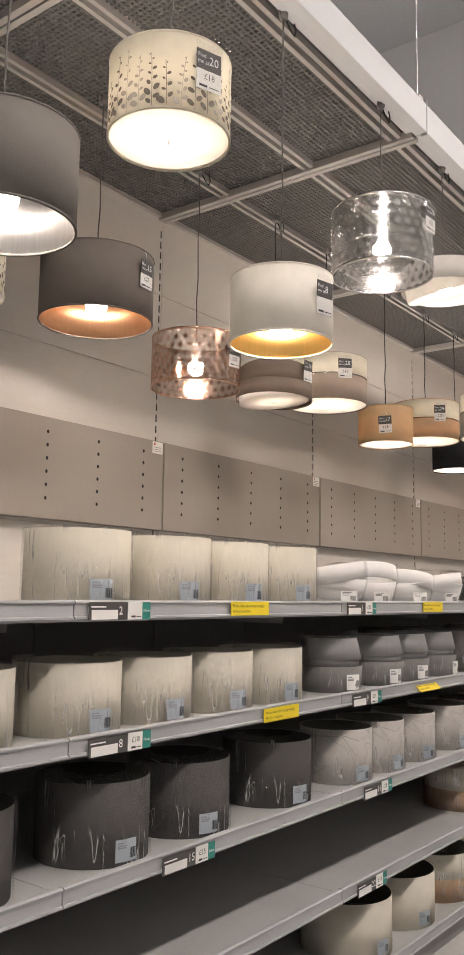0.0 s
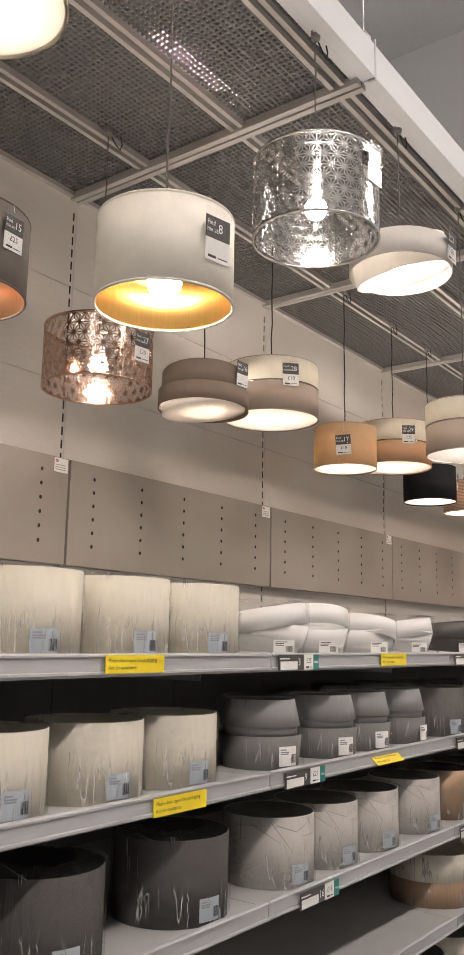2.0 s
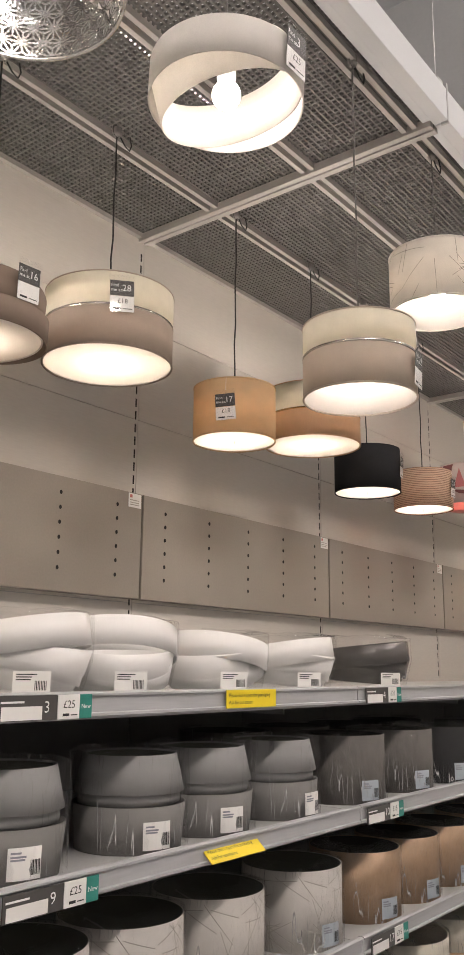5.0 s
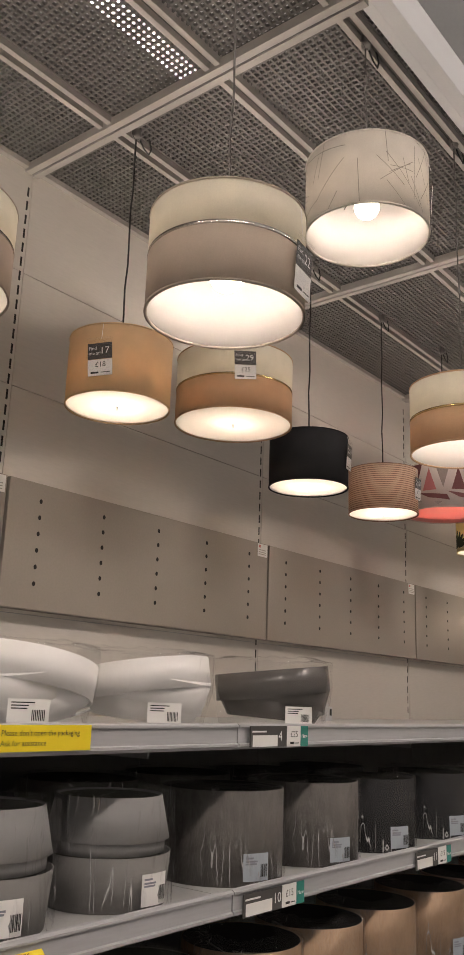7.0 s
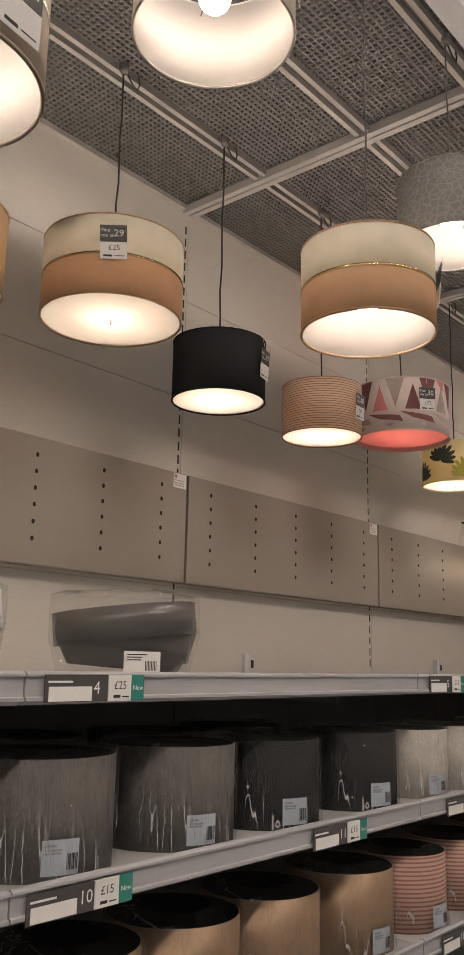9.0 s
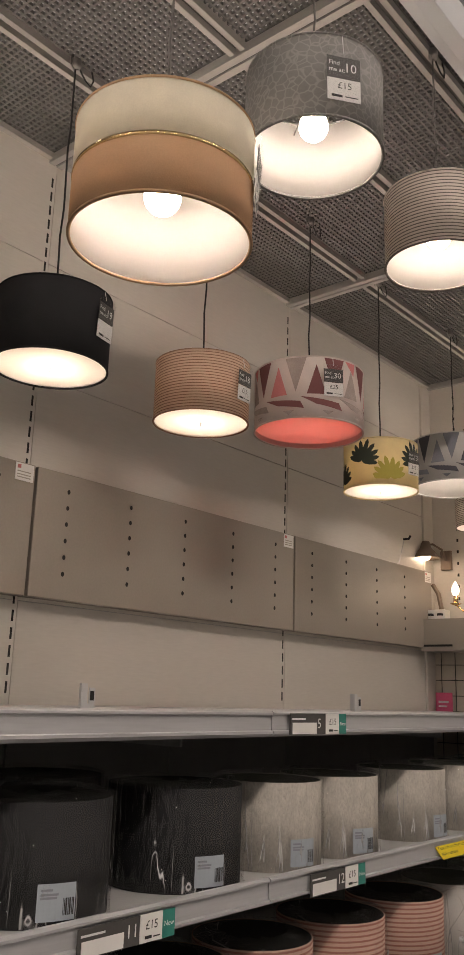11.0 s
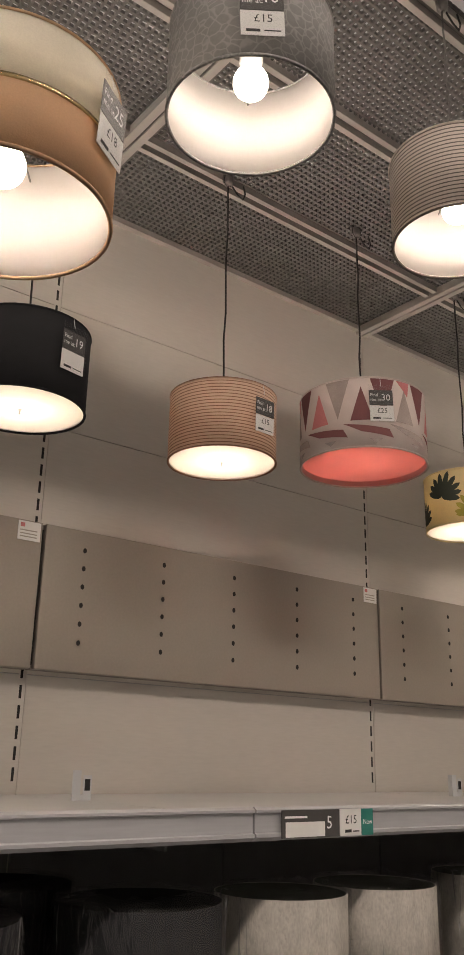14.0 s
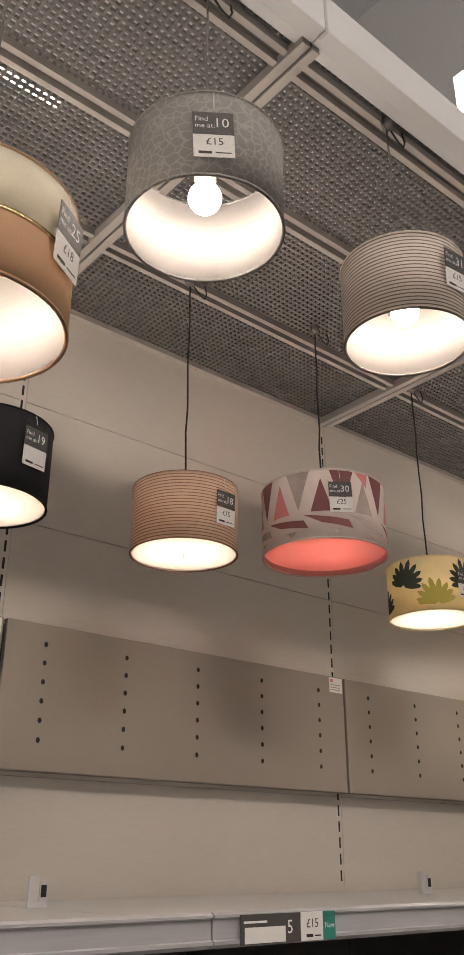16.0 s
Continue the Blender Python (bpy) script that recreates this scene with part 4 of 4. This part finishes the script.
def packed_shade(label, r, h, cloth_m, lining, seed, two=None, lines=False, card=None, film=True, tier=False, group="wrapped lampshades on the shelves"):
    t = thing("wrapped_lampshade", label, "lampshade", (0, 0, 0), group)
    if tier:
        part("lower_shade", lathe([(r * 0.93, 0), (r, h * 0.48), (r - 0.003, h * 0.48), (r * 0.93 - 0.003, 0)], 64), cloth_m, t, "", True)
        part("middle_shade", ring(r * 0.90, h * 0.16, h * 0.48), two, t, "", True)
        part("upper_shade", lathe([(r * 0.97, h * 0.60), (r * 0.83, h), (r * 0.83 - 0.003, h), (r * 0.97 - 0.003, h * 0.60)], 64), M_GREYL, t, "", True)
        part("lining", ring(r * 0.80, h * 0.96, h * 0.02), lining, t, "", True)
    elif two:
        part("lower_shade", ring(r, h * 0.48), cloth_m, t, "", True)
        part("upper_shade", ring(r, h * 0.52, h * 0.48), two, t, "", True)
        part("lining", ring(r - 0.002, h - 0.002, 0.001), lining, t, "", True)
    else:
        part("shade", ring(r, h), cloth_m, t, "", True)
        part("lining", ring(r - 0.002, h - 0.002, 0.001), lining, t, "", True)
    part("spider_ring", path_rod([(-r * 0.79, 0, h - 0.03), (-0.02, 0, h - 0.05), (0.02, 0, h - 0.05), (r * 0.79, 0, h - 0.03)], 0.0018), M_GIMBAL, t)
    if lines:
        part("line_print", wrapped_polys(scratch_print(r, h, 70, seed), r + 0.0006), M_INK2, t, "thin printed lines")
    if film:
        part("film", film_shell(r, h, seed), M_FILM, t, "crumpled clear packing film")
    goods_label(t, r + (0.004 if film else 0), -12, card=card)
    return t


def set_row(make, ys, r, zi, jitter=7.0):
    """The first is built, the rest are copies with a turn of their own."""
    rnd = random.Random(len(ys) * 7 + zi)
    first = None
    for y in ys:
        m = pose(LIP - 0.035 - r + rnd.uniform(-0.004, 0.004), y + 0.036, SHELF_Z[zi] + 0.0005, 0, 0, rnd.uniform(-jitter, jitter))
        if first is None:
            first = make()
            first.matrix_basis = m
        else:
            copy_thing(first, m)


# Most linings here are coloured dark to hold the shade inside the drums.
set_row(lambda: packed_shade("cream drum lampshade in crumpled clear film", 0.145, 0.20, M_CREAM, M_IVORY, 11), (1.502, 1.851, 2.166, 2.469), 0.145, 0)
set_row(lambda: packed_shade("cream drum lampshade in crumpled clear film", 0.145, 0.182, M_CREAM, M_IVORY, 12), (1.12, 1.475, 1.77, 2.085, 2.378), 0.145, 1)
set_row(lambda: packed_shade("grey tiered lampshade in clear film", 0.128, 0.20, M_GREYT, M_OLIVE, 13, two=M_GREYL, tier=True, card=M_TAGW), (2.815, 3.17, 3.43, 3.733), 0.128, 1, 14)
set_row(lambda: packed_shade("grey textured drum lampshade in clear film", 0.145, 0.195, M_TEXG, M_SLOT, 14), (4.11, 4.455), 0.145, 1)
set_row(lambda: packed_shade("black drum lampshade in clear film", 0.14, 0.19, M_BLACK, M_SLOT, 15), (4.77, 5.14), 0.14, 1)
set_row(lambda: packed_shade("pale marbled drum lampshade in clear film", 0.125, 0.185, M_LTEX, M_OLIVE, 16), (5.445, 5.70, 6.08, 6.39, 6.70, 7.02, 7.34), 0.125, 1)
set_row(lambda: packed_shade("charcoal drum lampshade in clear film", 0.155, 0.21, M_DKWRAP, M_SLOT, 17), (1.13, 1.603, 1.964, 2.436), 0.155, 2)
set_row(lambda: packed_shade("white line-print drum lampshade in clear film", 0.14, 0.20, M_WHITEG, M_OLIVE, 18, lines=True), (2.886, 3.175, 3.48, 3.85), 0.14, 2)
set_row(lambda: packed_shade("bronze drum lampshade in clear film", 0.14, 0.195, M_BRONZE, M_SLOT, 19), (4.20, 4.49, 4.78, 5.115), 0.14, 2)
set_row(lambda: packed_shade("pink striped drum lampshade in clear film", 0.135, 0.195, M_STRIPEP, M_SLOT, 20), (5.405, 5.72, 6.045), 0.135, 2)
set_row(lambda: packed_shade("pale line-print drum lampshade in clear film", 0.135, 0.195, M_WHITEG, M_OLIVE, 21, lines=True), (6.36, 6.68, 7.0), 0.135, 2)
set_row(lambda: packed_shade("cream and tan drum lampshade in clear film", 0.17, 0.20, M_TAN, M_CREAM, 22, two=M_CREAM), (4.155, 4.53, 4.9), 0.17, 3)
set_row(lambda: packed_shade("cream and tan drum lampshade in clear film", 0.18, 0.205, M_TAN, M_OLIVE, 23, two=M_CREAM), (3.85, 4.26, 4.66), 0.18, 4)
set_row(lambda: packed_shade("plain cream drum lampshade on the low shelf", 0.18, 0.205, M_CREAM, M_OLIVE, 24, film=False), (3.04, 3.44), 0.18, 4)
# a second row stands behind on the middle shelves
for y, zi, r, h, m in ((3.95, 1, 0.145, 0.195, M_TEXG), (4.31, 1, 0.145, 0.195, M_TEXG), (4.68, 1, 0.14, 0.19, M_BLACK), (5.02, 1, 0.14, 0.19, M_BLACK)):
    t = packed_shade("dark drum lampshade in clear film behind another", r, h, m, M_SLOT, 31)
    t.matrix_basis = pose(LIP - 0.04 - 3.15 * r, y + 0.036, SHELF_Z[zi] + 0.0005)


def crossed_pack(label, r, cloth_m, seed, y, turn, tilt, h=0.15, x=None):
    t = thing("wrapped_band_shade", label, "lampshade", (x or LIP - 0.045 - r, y + 0.037, SHELF_Z[0] + 0.0005), "wrapped crossed-band shades", turn=turn)
    part("upper_band", tilted_band(r, 0.066, tilt * 0.7, 0, h - 0.056, 0.003, 0.97), cloth_m, t, "", True)
    low = lathe([(r * 0.74, -0.03), (r * 0.90, 0.012), (r * 0.965, 0.062), (r * 0.955, 0.062), (r * 0.89, 0.012), (r * 0.73, -0.03)], 64)
    bmesh.ops.transform(low, matrix=Matrix.Translation((0, 0, 0.048)) @ Matrix.Rotation(radians(-tilt * 0.45), 4, "X"), verts=low.verts[:])
    part("lower_band", low, cloth_m, t, "", True)
    part("inner_band", tilted_band(r * 0.93, 0.05, -tilt, 25, 0.075, 0.003, 0.97), cloth_m, t, "", True)
    bm = film_shell(r * 0.985, h * 0.97, seed, 0.35)
    for v in bm.verts:
        k = 0.86 + 0.135 * min(1.0, v.co.z / (0.55 * h))
        v.co.x *= k
        v.co.y *= k
    part("film", bm, M_LOOSE, t, "crumpled clear packing film", True)
    lab = boxes((r + 0.006, r + 0.0068, -0.036, 0.036, 0.012, 0.052))
    p = part("label", lab, M_TAGW, t, "white printed label with a bar code")
    p.rotation_euler = (0, 0, radians(-30 - turn))
    part("bar_code", boxes(*[(r + 0.0069, r + 0.0072, 0.006 + 0.003 * i, 0.0075 + 0.003 * i, 0.016, 0.034) for i in range(8)]), M_TXTB, p)
    part("print", boxes(*[(r + 0.0069, r + 0.0072, -0.03, -0.03 + ln, z, z + 0.002) for z, ln in ((0.045, 0.04), (0.040, 0.03), (0.035, 0.028))]), M_TXTB, p)
    return t


for k, (y, turn, tilt, h) in enumerate(((2.865, -60, 14, 0.17), (3.135, -130, 20, 0.165), (3.50, -165, 17, 0.15), (3.845, -70, 12, 0.155))):
    crossed_pack("white crossed-band lampshade squashed in clear film", 0.148, M_WHITEP, 40 + k, y, turn, tilt, h)
crossed_pack("glossy grey crossed-band lampshade in clear film", 0.155, M_GREYP, 47, 4.335, -40, 9, 0.165)
t = thing("loose_cable", "white loop of cable on the top shelf", "cable", (-1.9, 3.95, SHELF_Z[0]))
part("loop", path_rod([(-0.06 + 0.1 * math.cos(a), 0.12 * math.sin(a), 0.004 + 0.11 * max(0, math.cos(a * 0.5)) ** 2) for a in [i * 0.3 for i in range(18)]], 0.004), M_FASCIA, t)

# ---------------- end of the aisle ----------------
endw = thing("wall_end", "grey pegboard end wall with wire grid and shelf", "wall", kind="structure")
part("board", boxes((WALL - 0.05, 1.2, END, END + 0.05, 0, 3.3)), M_WALL, endw)
bm = bmesh.new()
for x in (-2.27, -2.12, -1.9, -1.6):
    z = 2.0
    while z < 3.1:
        box(bm, x - 0.005, x + 0.005, END - 0.0015, END - 0.0002, z, z + 0.016)
        z += 0.06
part("peg_hole", bm, M_SLOT, endw)
part("wire_panel_backing", boxes((WALL + 0.01, 1.1, END - 0.012, END - 0.002, 0.6, 1.76)), M_TILE, endw, "cream board behind the wire grid")
grid_ob = thing("wire_grid", "black square wire grid on the end wall", "wire grid", (0, END - 0.02, 0))
for i in range(22):
    part("upright_wire", path_rod([(WALL + 0.05 + 0.075 * i, 0, 1.0), (WALL + 0.05 + 0.075 * i, 0, 1.755)], 0.002, 5), M_WIRE, grid_ob)
for i in range(11):
    part("cross_wire", path_rod([(WALL + 0.02, -0.004, 1.0 + 0.075 * i), (-0.8, -0.004, 1.0 + 0.075 * i)], 0.002, 5), M_WIRE, grid_ob)
sh = thing("display_shelf", "taupe display shelf under the wall lights", "shelf", (0, END, 1.735))
part("board", bevelled(WALL + 0.03, 1.0, -0.20, -0.001, 0.0, 0.155, 0.003), M_PEG, sh)
part("label_strip", boxes((WALL + 0.04, WALL + 0.20, -0.203, -0.2005, 0.02, 0.03)), M_SLOT, sh)
SHZ = 1.8905
w = thing("wall_light", "dark metal wall light with a lit cone shade", "wall light", (-2.33, END, 2.205))
part("backplate", bevelled(-0.03, 0.03, -0.02, -0.001, -0.05, 0.05, 0.004), M_BROWN, w)
part("arm", path_rod([(0, -0.02, 0.0), (0, -0.06, 0.05), (-0.03, -0.10, 0.075), (-0.06, -0.12, 0.07)], 0.006), M_BROWN, w)
part("shade", lathe([(0.018, 0.09), (0.03, 0.055), (0.075, 0.0), (0.073, 0.0), (0.028, 0.052), (0.016, 0.087)], 32), M_BROWN, w, "", True, at=(-0.06, -0.12, 0.0))
part("bulb", ball(0.026, 0.018), M_SMALL, w, "lit bulb", True, at=(-0.06, -0.12, 0.0))
c = thing("candle_light", "brass table chandelier with three lit candle bulbs", "chandelier", (-2.12, END - 0.10, SHZ))
part("stem", lathe([(0.05, 0.0), (0.05, 0.008), (0.010, 0.02), (0.010, 0.10), (0.022, 0.11), (0.022, 0.18), (0.0005, 0.185)], 20, closed=False), M_BRASS, c, "", True)
for k in range(3):
    a = radians(-150 + 60 * k)
    ex, ey = 0.12 * math.cos(a), 0.08 * math.sin(a)
    arm = part("arm", path_rod([(0, 0, 0.06), (ex * 0.6, ey * 0.6, 0.03), (ex, ey, 0.07)], 0.004), M_BRASS, c)
    part("cup", lathe([(0.005, 0.065), (0.03, 0.075), (0.012, 0.078), (0.012, 0.115)], 16, closed=False), M_BRASS, arm, "", True, at=(ex, ey, 0))
    part("bulb", lathe([(0.008, 0.115), (0.018, 0.135), (0.016, 0.155), (0.001, 0.185)], 16, closed=False), M_SMALL, arm, "lit candle bulb", True, at=(ex, ey, 0))
w = thing("wall_light", "copper wall light with clear glass and lit bulb", "wall light", (-2.14, END, 2.755))
part("backplate", bevelled(-0.07, 0.07, -0.02, -0.001, 0.10, 0.14, 0.005), M_COPPER, w)
part("arm", path_rod([(0.0, -0.02, 0.12), (0.0, -0.10, 0.12), (0.0, -0.11, 0.05)], 0.006), M_COPPER, w)
part("glass_shade", lathe([(0.03, 0.06), (0.06, 0.03), (0.06, -0.08), (0.058, -0.08), (0.058, 0.029), (0.029, 0.058)], 24), M_GLASS, w, "clear glass shade", True, at=(0, -0.11, 0))
part("bulb", ball(0.028, -0.03), M_SMALL, w, "lit bulb", True, at=(0, -0.11, 0))
s = thing("small_socket_box", "white box with two dark knobs on the shelf", "box", (-2.33, END - 0.12, SHZ))
part("case", bevelled(-0.05, 0.05, -0.03, 0.03, 0, 0.05, 0.005), M_TAGW, s)
for x in (-0.025, 0.025):
    part("knob", lathe([(0.016, -0.004), (0.014, 0.008), (0.0005, 0.009)], 16, closed=False), M_SLOT, s, at=(x, -0.03, 0.022))
part("stick", path_rod([(0.02, 0, 0.05), (0.0, 0.01, 0.13), (-0.03, 0.01, 0.18)], 0.012), M_BROWN, s)
s = thing("pink_leaflet", "pink printed leaflet hung on the wire grid", "leaflet", (-2.36, END - 0.03, 1.37))
part("sheet", boxes((-0.04, 0.05, -0.002, 0, 0, 0.17)), M_PINK, s)
part("print", boxes((-0.025, 0.03, -0.0026, -0.0021, 0.12, 0.13), (-0.025, 0.02, -0.0026, -0.0021, 0.10, 0.108)), M_TXTW, s)
s = thing("grey_sign", "grey sign board with white lettering on the wire grid", "sign", (-2.20, END - 0.05, 1.36))
part("board", bevelled(-0.10, 0.42, -0.006, 0, 0, 0.09, 0.002), M_SIGN, s)
part("print", boxes((-0.07, 0.12, -0.0068, -0.0062, 0.03, 0.055)), M_TXTW, s)
s = thing("black_bin", "black wire bin holding white packets", "bin", (-2.05, END - 0.20, 1.08))
part("tray", boxes((-0.16, 0.5, -0.08, 0.16, 0, 0.10)), M_SLOT, s)
part("packet", bevelled(-0.12, 0.3, -0.06, 0.12, 0.101, 0.17, 0.006), M_TAGW, s)
tagged(shell("pier_end", (WALL - 0.05, WALL + 0.012, END - 0.10, END - 0.002, 0, CEIL - 0.01), M_WALL), "pale corner post at the wall end", "post")
c = thing("wall_hook", "black hook on a thin wire by the corner post", "hook", (WALL + 0.001, END - 0.30, 2.28))
part("peg", path_rod([(0, 0, 0), (0.03, 0, 0.0), (0.04, 0, 0.015)], 0.006), M_SLOT, c)
part("wire", path_rod([(0.004, 0, 0), (0.004, -0.08, -0.18)], 0.0015), M_STEEL, c)

# ---------------- lit letter on the store wall ----------------
s = thing("lit_letter", "large white lit channel letter on the grey wall", "sign letter", (-2.41, 8.1, 5.56))
H, Wd, B = 0.56, 0.46, 0.085


def letter_body(y0, y1, inset):
    bm = boxes((inset, B - inset, y0, y1, inset, H - inset), (Wd - B + inset, Wd - inset, y0, y1, inset, H - inset))
    a = [(inset + 0.002, H - inset), (B - inset, H - inset), (Wd - inset - 0.002, inset), (Wd - B + inset, inset)]
    v = [[bm.verts.new((x, y + 0.001, z)) for x, z in a] for y in (y0, y1)]
    bm.faces.new(v[0])
    bm.faces.new(v[1][::-1])
    for i in range(4):
        bm.faces.new((v[0][i], v[1][i], v[1][(i + 1) % 4], v[0][(i + 1) % 4]))
    return bm


part("return", letter_body(-0.14, -0.002, 0.0), M_LETSIDE, s, "grey metal sides")
part("face", letter_body(-0.155, -0.1415, 0.004), M_LETTER, s, "glowing white face")
